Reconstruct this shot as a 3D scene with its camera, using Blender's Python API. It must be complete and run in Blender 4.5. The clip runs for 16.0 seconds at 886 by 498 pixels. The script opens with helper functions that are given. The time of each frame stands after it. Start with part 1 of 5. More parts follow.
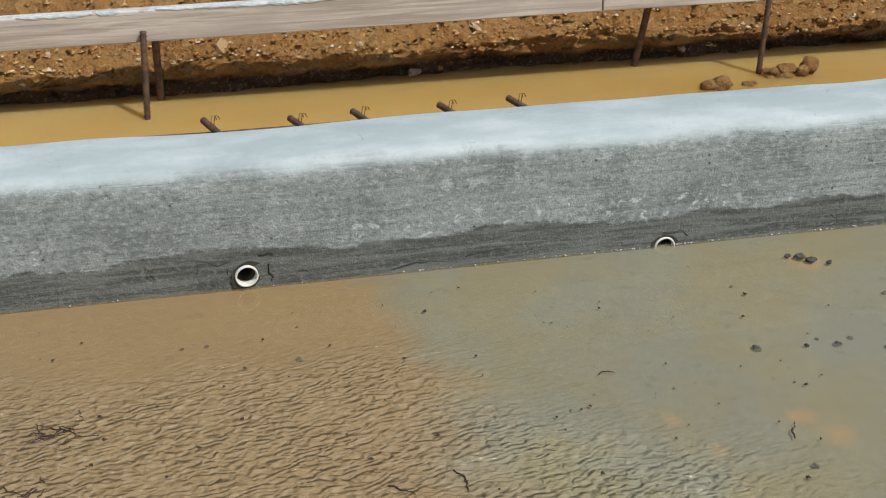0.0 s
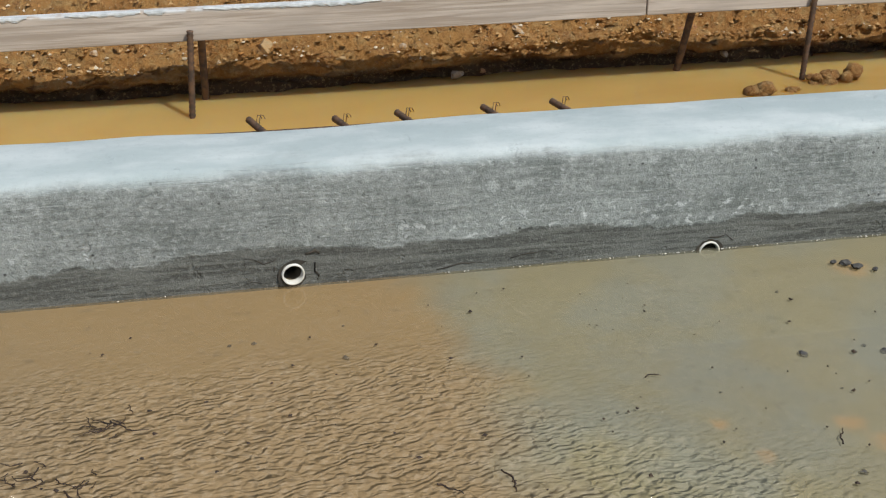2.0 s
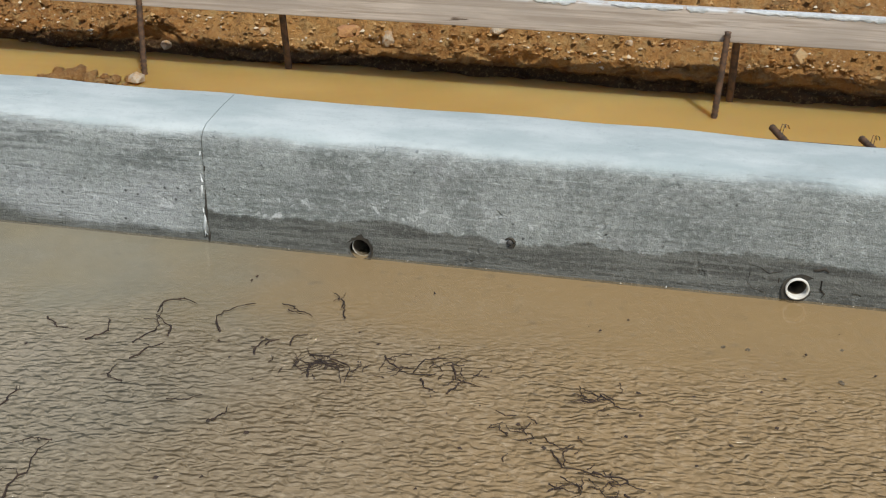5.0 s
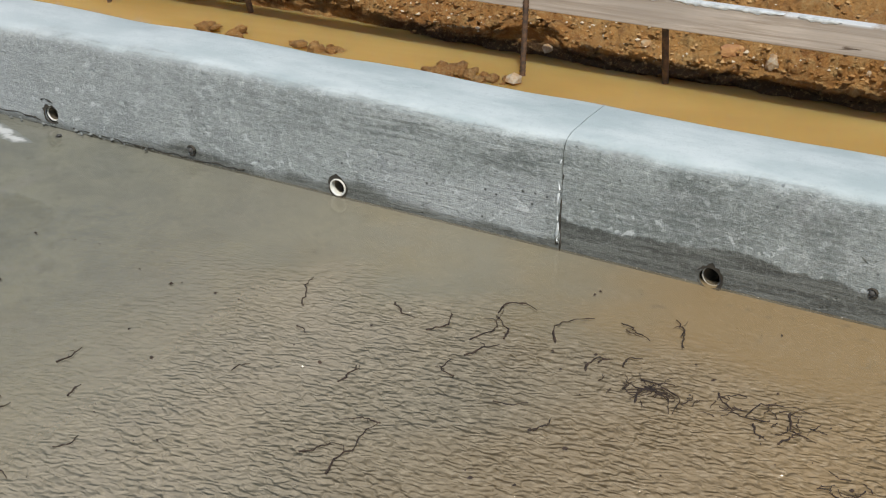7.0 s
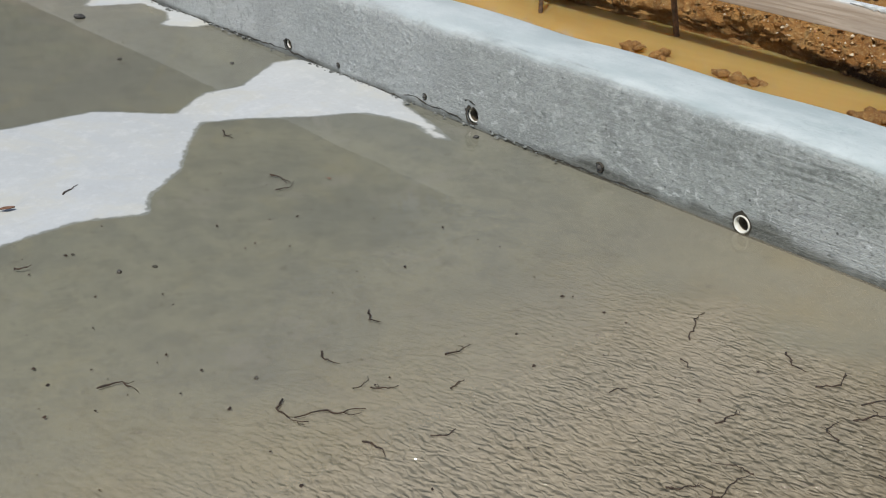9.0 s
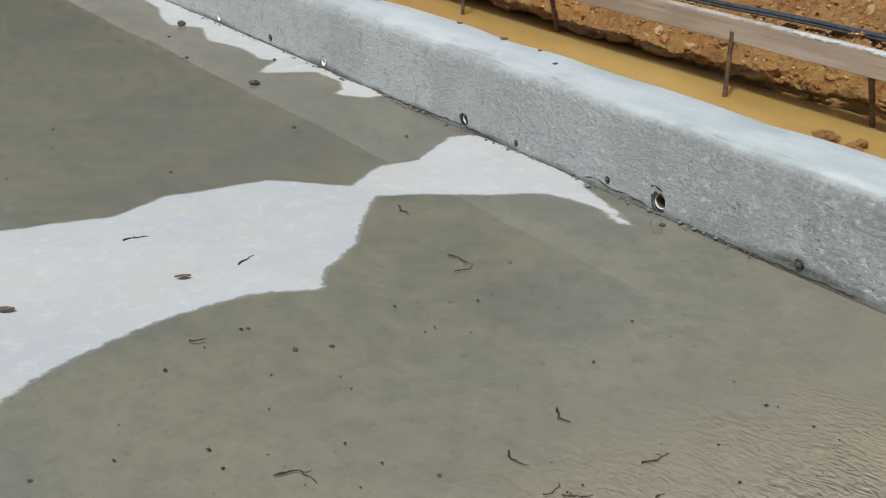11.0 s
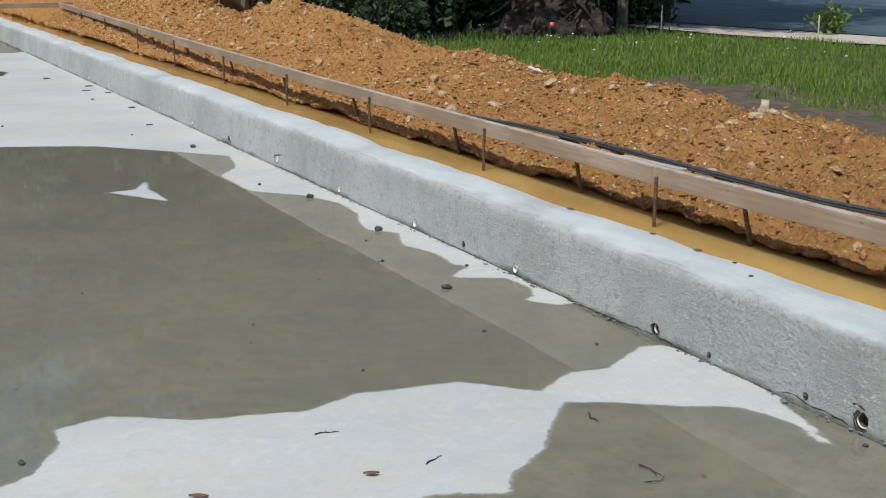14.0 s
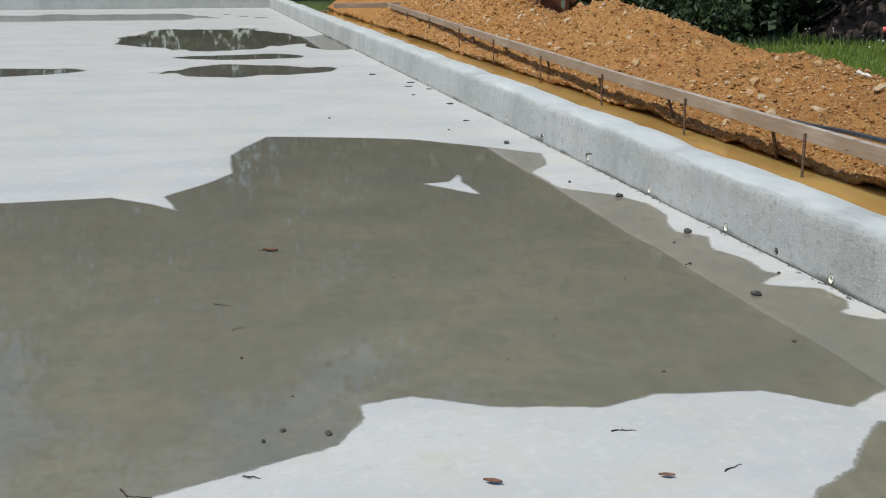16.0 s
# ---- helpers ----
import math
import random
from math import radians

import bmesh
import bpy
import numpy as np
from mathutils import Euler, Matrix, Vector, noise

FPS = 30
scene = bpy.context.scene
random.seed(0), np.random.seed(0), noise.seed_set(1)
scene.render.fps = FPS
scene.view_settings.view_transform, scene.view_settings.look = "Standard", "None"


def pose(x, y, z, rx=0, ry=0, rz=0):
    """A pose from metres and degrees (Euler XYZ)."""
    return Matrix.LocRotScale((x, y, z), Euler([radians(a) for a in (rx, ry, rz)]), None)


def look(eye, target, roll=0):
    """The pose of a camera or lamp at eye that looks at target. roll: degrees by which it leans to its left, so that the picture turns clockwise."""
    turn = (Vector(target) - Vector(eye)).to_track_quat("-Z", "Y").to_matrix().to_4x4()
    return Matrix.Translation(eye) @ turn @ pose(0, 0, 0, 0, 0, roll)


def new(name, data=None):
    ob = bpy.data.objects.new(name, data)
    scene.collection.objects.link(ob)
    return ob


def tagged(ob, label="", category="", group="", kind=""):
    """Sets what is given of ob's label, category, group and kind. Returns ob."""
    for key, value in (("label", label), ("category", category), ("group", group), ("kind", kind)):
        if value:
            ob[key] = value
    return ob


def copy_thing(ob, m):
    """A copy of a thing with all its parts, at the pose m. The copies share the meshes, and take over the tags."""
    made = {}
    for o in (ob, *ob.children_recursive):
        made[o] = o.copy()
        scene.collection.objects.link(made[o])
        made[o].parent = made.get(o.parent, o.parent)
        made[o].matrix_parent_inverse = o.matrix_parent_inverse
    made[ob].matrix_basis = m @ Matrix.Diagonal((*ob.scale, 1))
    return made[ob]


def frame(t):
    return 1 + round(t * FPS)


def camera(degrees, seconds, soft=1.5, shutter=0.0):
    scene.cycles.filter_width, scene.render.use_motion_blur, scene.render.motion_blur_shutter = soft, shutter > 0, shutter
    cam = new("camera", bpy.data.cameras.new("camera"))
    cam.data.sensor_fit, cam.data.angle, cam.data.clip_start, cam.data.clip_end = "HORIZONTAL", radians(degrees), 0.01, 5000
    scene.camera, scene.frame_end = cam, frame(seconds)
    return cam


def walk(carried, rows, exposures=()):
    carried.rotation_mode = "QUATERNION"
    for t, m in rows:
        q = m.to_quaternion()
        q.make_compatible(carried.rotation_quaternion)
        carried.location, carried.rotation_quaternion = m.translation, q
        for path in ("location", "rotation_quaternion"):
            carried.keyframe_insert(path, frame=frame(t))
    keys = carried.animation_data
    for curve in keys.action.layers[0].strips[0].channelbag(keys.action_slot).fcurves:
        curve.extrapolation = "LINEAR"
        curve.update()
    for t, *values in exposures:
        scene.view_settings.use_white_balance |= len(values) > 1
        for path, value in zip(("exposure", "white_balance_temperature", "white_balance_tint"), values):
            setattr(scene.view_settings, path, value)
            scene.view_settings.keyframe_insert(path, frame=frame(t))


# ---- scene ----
cam = camera(38.5, 16.0, 1.15)
PATH = [
    (0, (-0.117, -2.509, 1.357), (0.275, -0.77, 0.449), 0.2),
    (0.5, (-0.152, -2.5, 1.354), (0.251, -0.763, 0.449), 0.4),
    (1, (-0.175, -2.508, 1.352), (0.233, -0.771, 0.448), 0.4),
    (1.5, (-0.17, -2.518, 1.354), (0.23, -0.779, 0.45), 0.5),
    (2, (-0.163, -2.511, 1.354), (0.19, -0.761, 0.452), 0.4),
    (2.5, (-0.169, -2.501, 1.348), (0.078, -0.729, 0.454), 0.4),
    (3, (-0.198, -2.518, 1.342), (-0.077, -0.736, 0.443), 0.2),
    (3.5, (-0.221, -2.532, 1.345), (-0.227, -0.746, 0.445), 0.2),
    (4, (-0.248, -2.545, 1.348), (-0.375, -0.764, 0.446), 0.3),
    (4.2, (-0.254, -2.546, 1.349), (-0.428, -0.77, 0.446), 0.3),
    (6.3, (-0.269, -2.534, 1.363), (-0.952, -0.882, 0.466), 0.3),
    (6.5, (-0.265, -2.527, 1.364), (-1.004, -0.899, 0.467), 0.2),
    (7, (-0.25, -2.491, 1.362), (-1.139, -0.941, 0.465), -0.2),
    (7.5, (-0.239, -2.459, 1.362), (-1.276, -1.0, 0.468), -0.7),
    (8, (-0.242, -2.465, 1.364), (-1.406, -1.104, 0.474), -0.6),
    (8.5, (-0.255, -2.484, 1.372), (-1.533, -1.225, 0.488), -0.6),
    (8.7, (-0.263, -2.491, 1.374), (-1.578, -1.269, 0.492), -0.4),
    (10.8, (-0.487, -2.505, 1.343), (-1.981, -1.439, 0.55), 0.4),
    (11, (-0.497, -2.504, 1.343), (-2.016, -1.456, 0.572), 0.4),
    (11.5, (-0.506, -2.502, 1.341), (-2.115, -1.547, 0.633), 0.3),
    (12, (-0.5, -2.499, 1.337), (-2.18, -1.624, 0.692), 0.3),
    (12.5, (-0.496, -2.501, 1.333), (-2.202, -1.634, 0.751), 0.2),
    (13, (-0.495, -2.509, 1.33), (-2.218, -1.637, 0.811), 0.2),
    (13.5, (-0.498, -2.524, 1.327), (-2.236, -1.646, 0.869), 0.2),
    (14, (-0.506, -2.54, 1.325), (-2.255, -1.683, 0.869), -0.0),
    (14.5, (-0.513, -2.55, 1.319), (-2.331, -1.851, 0.869), 0.0),
    (15, (-0.517, -2.556, 1.309), (-2.376, -1.975, 0.856), -0.1),
    (15.5, (-0.523, -2.552, 1.302), (-2.424, -2.123, 0.852), -0.1),
    (16, (-0.519, -2.535, 1.294), (-2.425, -2.131, 0.844), -0.1),
]
walk(cam, [(t, look(eye, target, roll)) for t, eye, target, roll in PATH])

# ---- light ----
SUN_EL, SUN_AZ = radians(55.5), math.atan2(-0.84, 0.54)
to_sun = Vector((math.cos(SUN_AZ) * math.cos(SUN_EL), math.sin(SUN_AZ) * math.cos(SUN_EL), math.sin(SUN_EL)))
world = bpy.data.worlds.new("world")
scene.world = world
world.use_nodes = True
wn = world.node_tree.nodes
sky = wn.new("ShaderNodeTexSky")
sky.sky_type, sky.sun_disc = "NISHITA", False
sky.sun_elevation, sky.sun_rotation = SUN_EL, math.atan2(to_sun.x, to_sun.y)
wn["Background"].inputs[1].default_value = 0.11
world.node_tree.links.new(sky.outputs[0], wn["Background"].inputs[0])
lamp = bpy.data.lights.new("sun", "SUN")
lamp.energy, lamp.angle, lamp.color = 3.5, radians(0.6), (1.0, 0.975, 0.90)
sun = new("sun", lamp)
sun.matrix_world = look(to_sun * 30, (0, 0, 0))


# ---- materials ----
def mat(name):
    m = bpy.data.materials.new(name)
    m.use_nodes = True
    return m, m.node_tree, m.node_tree.nodes["Principled BSDF"]


class Net:
    """Short hand for wiring one material."""

    def __init__(self, name, rough=0.8, metal=0.0):
        self.m, self.t, self.b = mat(name)
        self.b.inputs["Roughness"].default_value, self.b.inputs["Metallic"].default_value = rough, metal
        g = self.t.nodes.new("ShaderNodeNewGeometry")
        self.pos, self.isle = g.outputs["Position"], g.outputs["Random Per Island"]
        self.own = self.t.nodes.new("ShaderNodeTexCoord").outputs["Object"]
        self.rnd = self.t.nodes.new("ShaderNodeObjectInfo").outputs["Random"]

    def put(self, a, b):
        if hasattr(a, "is_output"):
            self.t.links.new(a, b)
        else:
            b.default_value = a

    def noise(self, scale, detail=3, rough=0.55, at=None, stretch=(1, 1, 1), warp=0.0):
        mp = self.t.nodes.new("ShaderNodeMapping")
        mp.inputs["Scale"].default_value = stretch
        self.put(self.pos if at is None else at, mp.inputs["Vector"])
        n = self.t.nodes.new("ShaderNodeTexNoise")
        n.inputs["Scale"].default_value, n.inputs["Detail"].default_value = scale, detail
        n.inputs["Roughness"].default_value, n.inputs["Distortion"].default_value = rough, warp
        self.put(mp.outputs[0], n.inputs["Vector"])
        return n.outputs[0]

    def cells(self, scale, at=None, feature="F1", out=0):
        n = self.t.nodes.new("ShaderNodeTexVoronoi")
        n.feature = feature
        n.inputs["Scale"].default_value = scale
        self.put(self.pos if at is None else at, n.inputs["Vector"])
        return n.outputs[out]

    def calc(self, op, a, b=0.0, c=0.0):
        n = self.t.nodes.new("ShaderNodeMath")
        n.operation = op
        for v, s in zip((a, b, c), n.inputs):
            self.put(v, s)
        return n.outputs[0]

    def span(self, v, lo, hi, a=0.0, b=1.0, smooth=True):
        n = self.t.nodes.new("ShaderNodeMapRange")
        n.interpolation_type = "SMOOTHSTEP" if smooth else "LINEAR"
        for k, s in zip((v, lo, hi, a, b), n.inputs):
            self.put(k, s)
        return n.outputs[0]

    def axis(self, k, at=None):
        n = self.t.nodes.new("ShaderNodeSeparateXYZ")
        self.put(self.pos if at is None else at, n.inputs[0])
        return n.outputs[k]

    def mix(self, f, a, b, mode="MIX"):
        n = self.t.nodes.new("ShaderNodeMix")
        n.data_type, n.blend_type = "RGBA", mode
        self.put(f, n.inputs[0])
        self.put((*a, 1) if isinstance(a, tuple) else a, n.inputs[6])
        self.put((*b, 1) if isinstance(b, tuple) else b, n.inputs[7])
        return n.outputs[2]

    def color(self, c):
        self.put((*c, 1) if isinstance(c, tuple) else c, self.b.inputs["Base Color"])
        return self

    def rough(self, r):
        self.put(r, self.b.inputs["Roughness"])
        return self

    def bump(self, h, depth, strength=1.0):
        n = self.t.nodes.new("ShaderNodeBump")
        n.inputs["Distance"].default_value, n.inputs["Strength"].default_value = depth, strength
        self.put(h, n.inputs["Height"])
        self.put(n.outputs[0], self.b.inputs["Normal"])
        return n.outputs[0]


def concrete_slab():
    k = Net("slab_concrete", 0.85)
    z, x, y = k.axis(2), k.axis(0), k.axis(1)
    fine, broad = k.noise(60, 5), k.noise(1.3, 4)
    streak = k.noise(2.2, 3, stretch=(1.0, 0.12, 1))
    dry = k.mix(k.span(broad, 0.3, 0.75), (0.525, 0.535, 0.525), (0.445, 0.46, 0.455))
    dry = k.mix(k.span(streak, 0.42, 0.66, 0, 0.6), dry, (0.42, 0.44, 0.45))
    dry = k.mix(k.span(fine, 0.35, 0.7, 0.0, 0.25), dry, (0.42, 0.41, 0.39))
    dry = k.mix(k.span(k.noise(2.1, 5, 0.65, warp=1.0), 0.48, 0.68, 0, 0.7), dry, (0.515, 0.50, 0.435))
    dry = k.mix(k.span(k.noise(16, 5, 0.7), 0.5, 0.68, 0, 0.4), dry, (0.60, 0.60, 0.58))
    dry = k.mix(k.span(k.noise(7, 6, 0.75, stretch=(1, 0.5, 1), warp=1.5), 0.56, 0.7, 0, 0.45), dry, (0.40, 0.41, 0.395))
    wet = k.mix(k.span(k.noise(1.5, 6, 0.65, warp=0.8), 0.38, 0.62), (0.198, 0.206, 0.182), (0.25, 0.252, 0.206))
    wet = k.mix(k.span(k.noise(0.6, 4, 0.6, warp=1.0), 0.46, 0.6, 0, 0.65), wet, (0.212, 0.217, 0.196))
    wet = k.mix(k.span(k.noise(2.6, 5, 0.7, warp=1.5), 0.54, 0.68, 0, 0.5), wet, (0.262, 0.252, 0.185))
    wet = k.mix(k.span(k.noise(12, 5, 0.75), 0.42, 0.66, 0, 0.45), wet, (0.148, 0.152, 0.138))
    wet = k.mix(k.span(k.noise(34, 4, 0.75), 0.55, 0.72, 0, 0.4), wet, (0.30, 0.30, 0.265))
    wet = k.mix(k.span(k.noise(110, 3, 0.7), 0.5, 0.68, 0, 0.35), wet, (0.13, 0.128, 0.115))
    wet = k.mix(k.span(k.noise(3.2, 6, 0.75, warp=0.6), 0.56, 0.66, 0, 0.4), wet, (0.27, 0.265, 0.245))
    # silt washed out of the nearest weep pipes
    silt = k.calc("MULTIPLY", k.span(k.calc("ADD", x, k.span(k.noise(2.5, 3), 0, 1, -0.35, 0.35, False)), -1.5, -0.9),
                  k.span(k.calc("ADD", k.calc("MULTIPLY_ADD", y, 0.22, x), k.span(k.noise(3.5, 3), 0, 1, -0.2, 0.2, False)), 0.35, 0.2))
    near = k.span(k.calc("ADD", y, k.span(k.noise(1.1, 4), 0, 1, -0.9, 0.9, False)), -2.6, -1.7)
    silt = k.calc("MULTIPLY", silt, near)
    film = k.calc("MULTIPLY", k.span(k.calc("ADD", x, k.span(k.noise(1.4, 4), 0, 1, -0.5, 0.5, False)), -2.5, -1.6, 0, 0.45), near)
    wet = k.mix(film, wet, k.mix(k.span(k.noise(2.6, 4, 0.6), 0.42, 0.62), (0.29, 0.28, 0.21), (0.32, 0.275, 0.155)))
    wet = k.mix(k.calc("MULTIPLY", silt, 0.85), wet, k.mix(k.noise(5, 4), (0.29, 0.195, 0.09), (0.35, 0.245, 0.118)))
    # paler skirt poured against the kerb
    skirt = k.calc("MULTIPLY", k.span(k.calc("ADD", y, k.span(k.noise(7, 4), 0, 1, -0.05, 0.05, False)), -0.475, -0.44), k.span(x, -4.0, -5.4))
    skirt = k.calc("MULTIPLY", skirt, k.span(k.noise(3, 5, 0.65), 0.25, 0.6, 0.1, 0.62))
    wet = k.mix(skirt, wet, k.mix(k.span(k.noise(8, 5, 0.7), 0.35, 0.65), (0.215, 0.20, 0.17), (0.32, 0.295, 0.245)))
    # rust-coloured blooms of clay
    for bx, by, br in ((0.98, -0.72, 0.035), (1.02, -0.79, 0.035), (0.74, -0.68, 0.022), (0.78, -0.79, 0.022), (1.28, -0.14, 0.05)):
        far = k.calc("POWER", k.calc("ADD", k.calc("POWER", k.calc("SUBTRACT", x, bx), 2.0), k.calc("POWER", k.calc("SUBTRACT", y, by), 2.0)), 0.5)
        far = k.calc("ADD", far, k.span(k.noise(30, 4), 0, 1, -0.02, 0.02, False))
        wet = k.mix(k.span(far, br * 1.25, br * 0.2, 0, 0.45), wet, (0.55, 0.30, 0.12))
    wet = k.mix(k.span(k.noise(26, 3), 0.6, 0.75, 0, 0.35), wet, (0.10, 0.09, 0.07))
    edge = k.calc("ADD", z, k.span(k.noise(22, 5, 0.7), 0, 1, -0.0011, 0.0011, False))
    on = k.span(edge, 0.0002, 0.0008)
    k.color(k.mix(on, wet, dry)).rough(k.span(on, 0, 1, 0.45, 0.85))
    k.bump(k.mix(0.4, fine, k.noise(9, 3)), 0.002, 0.6)
    return k.m


def concrete_kerb():
    k = Net("kerb_concrete", 0.88)
    x, y, z = k.axis(0), k.axis(1), k.axis(2)
    drag = k.noise(62, 4, 0.6, stretch=(0.07, 1, 1), warp=0.7)
    grit, broad = k.noise(210, 3, 0.7), k.noise(4.5, 6, 0.7)
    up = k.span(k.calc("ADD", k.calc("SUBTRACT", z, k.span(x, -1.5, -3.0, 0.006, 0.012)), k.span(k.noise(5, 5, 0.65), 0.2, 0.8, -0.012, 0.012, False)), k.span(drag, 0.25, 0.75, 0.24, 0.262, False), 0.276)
    # rough grey face, toned darker still with its self-shading put into the colour
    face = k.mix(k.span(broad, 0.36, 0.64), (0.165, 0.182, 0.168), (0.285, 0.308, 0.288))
    # broom strokes beside the joint and at the near end, rubbed sandy elsewhere
    brush = k.calc("MAXIMUM", k.calc("MULTIPLY", k.span(x, -2.1, -1.75), k.span(x, -1.357, -1.37)), k.span(x, 1.1, 1.5))
    brush = k.calc("MULTIPLY", brush, k.span(k.noise(4, 2), 0.3, 0.55))
    face = k.mix(k.calc("MULTIPLY", k.span(drag, 0.42, 0.6, 0, 0.6), k.span(brush, 0, 1, 0.5, 1.0)), face, (0.36, 0.375, 0.362))
    face = k.mix(k.calc("MULTIPLY", k.span(drag, 0.46, 0.36, 0, 0.55), k.span(brush, 0, 1, 0.45, 0.9)), face, (0.15, 0.158, 0.15))
    face = k.mix(k.calc("MULTIPLY", brush, k.span(z, 0.19, 0.1, 0, 0.5)), face, (0.44, 0.455, 0.45))
    sand = k.noise(95, 4, 0.7, stretch=(0.7, 1, 1))
    face = k.mix(k.span(sand, 0.5, 0.66, 0, 0.55), face, (0.43, 0.45, 0.43))
    face = k.mix(k.span(sand, 0.47, 0.34, 0, 0.6), face, (0.12, 0.128, 0.12))
    fleck = k.calc("MULTIPLY", k.span(k.noise(44, 3, 0.6, stretch=(0.75, 1, 1), warp=0.6), 0.58, 0.66), k.span(z, 0.2, 0.11, 0.1, 0.8))
    face = k.mix(k.calc("MULTIPLY", fleck, k.span(k.noise(3.1, 3), 0.4, 0.58, 0.1, 1)), face, (0.56, 0.58, 0.57))
    face = k.mix(k.calc("MULTIPLY", k.span(k.noise(26, 4, 0.7, stretch=(0.7, 1, 1)), 0.54, 0.66, 0, 0.5), k.span(k.noise(3.6, 4, 0.6), 0.42, 0.6, 0.15, 1.0)), face, (0.52, 0.54, 0.53))
    face = k.mix(k.span(k.noise(7, 4, 0.7), 0.58, 0.75, 0, 0.5), face, (0.15, 0.153, 0.147))
    face = k.mix(k.calc("MULTIPLY", k.span(k.cells(34), 0.16, 0.07), k.span(k.noise(6, 3), 0.5, 0.6)), face, (0.07, 0.072, 0.068))
    pale = k.span(x, -1.4, -4.6)
    face = k.mix(k.calc("MULTIPLY", pale, k.span(k.noise(1.1, 4, 0.6), 0.3, 0.7, 0.45, 0.9)), face, (0.50, 0.515, 0.51))
    face = k.mix(k.calc("MULTIPLY", pale, k.span(k.noise(15, 5, 0.75), 0.5, 0.68, 0, 0.5)), face, (0.22, 0.228, 0.22))
    face = k.mix(k.calc("MULTIPLY", pale, k.span(k.noise(60, 4, 0.75), 0.5, 0.66, 0, 0.5)), face, (0.24, 0.248, 0.24))
    face = k.mix(k.calc("MULTIPLY", pale, k.span(k.noise(2.3, 3, 0.6, stretch=(1, 1, 0.3)), 0.52, 0.66, 0, 0.45)), face, (0.30, 0.31, 0.305))
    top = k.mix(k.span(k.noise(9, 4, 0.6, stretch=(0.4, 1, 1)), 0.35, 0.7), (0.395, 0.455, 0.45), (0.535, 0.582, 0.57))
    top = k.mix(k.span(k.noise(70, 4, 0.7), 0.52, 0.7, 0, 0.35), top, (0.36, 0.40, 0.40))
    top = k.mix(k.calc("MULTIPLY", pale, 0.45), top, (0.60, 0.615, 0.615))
    # darker face below, pale top above, split by height
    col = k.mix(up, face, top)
    # water drawn up from the puddle
    rise = k.calc("ADD", k.span(k.noise(2.6, 5, 0.55, stretch=(1, 0, 0)), 0.3, 0.7, 0.06, 0.10), k.calc("ADD", k.span(k.noise(45, 4, 0.7), 0.2, 0.8, -0.008, 0.008, False), k.span(k.calc("ABSOLUTE", k.calc("ADD", x, 0.05)), 0.35, 0.02, 0, 0.02)))
    older = k.span(k.noise(1.9, 5, 0.6, stretch=(1, 0, 0)), 0.38, 0.7, 0.012, 0.075)
    older = k.calc("MULTIPLY", older, k.span(x, -3.2, -1.9, 0.45, 1.0))
    rise = k.calc("ADD", k.calc("MULTIPLY", rise, k.span(x, -1.3565, -1.3555)), k.calc("MULTIPLY", older, k.calc("MULTIPLY", k.span(x, -1.3575, -1.3580), k.span(x, -1.38, -1.75, 0.5, 1.0))))
    wet = k.span(k.calc("SUBTRACT", z, rise), k.span(x, -1.8, -1.38, 0.016, 0.004), k.span(x, -1.8, -1.38, -0.02, -0.006))
    col = k.mix(wet, col, k.mix(k.span(drag, 0.38, 0.64), (0.068, 0.07, 0.061), (0.145, 0.15, 0.133)))
    col = k.mix(k.calc("MULTIPLY", wet, k.span(sand, 0.48, 0.66, 0, 0.6)), col, (0.20, 0.205, 0.185))
    k.color(col).rough(k.span(wet, 0, 1, 0.9, 0.72))
    rows = k.calc("MULTIPLY", drag, k.span(brush, 0, 1, 0.35, 0.65))
    h = k.calc("ADD", rows, k.calc("ADD", k.calc("MULTIPLY", k.calc("ADD", grit, sand), 0.32), k.calc("MULTIPLY", k.noise(38, 6, 0.8), k.span(x, -3.6, -1.4, 1.25, 0.5))))
    scab = k.calc("MULTIPLY", k.calc("MULTIPLY", k.span(x, -3.9, -3.55), k.span(x, -3.05, -3.35)), k.span(k.noise(30, 3, 0.6), 0.45, 0.65, 0, 0.4))
    h = k.calc("ADD", h, k.calc("ADD", scab, k.calc("MULTIPLY", k.span(k.noise(13, 4, 0.65), 0.64, 0.70), -0.4)))
    k.bump(k.calc("MULTIPLY", k.calc("MULTIPLY", h, k.span(up, 0, 1, 1.0, 0.42)), k.span(wet, 0, 1, 1.0, 0.85)), 0.009, 0.9)
    return k.m


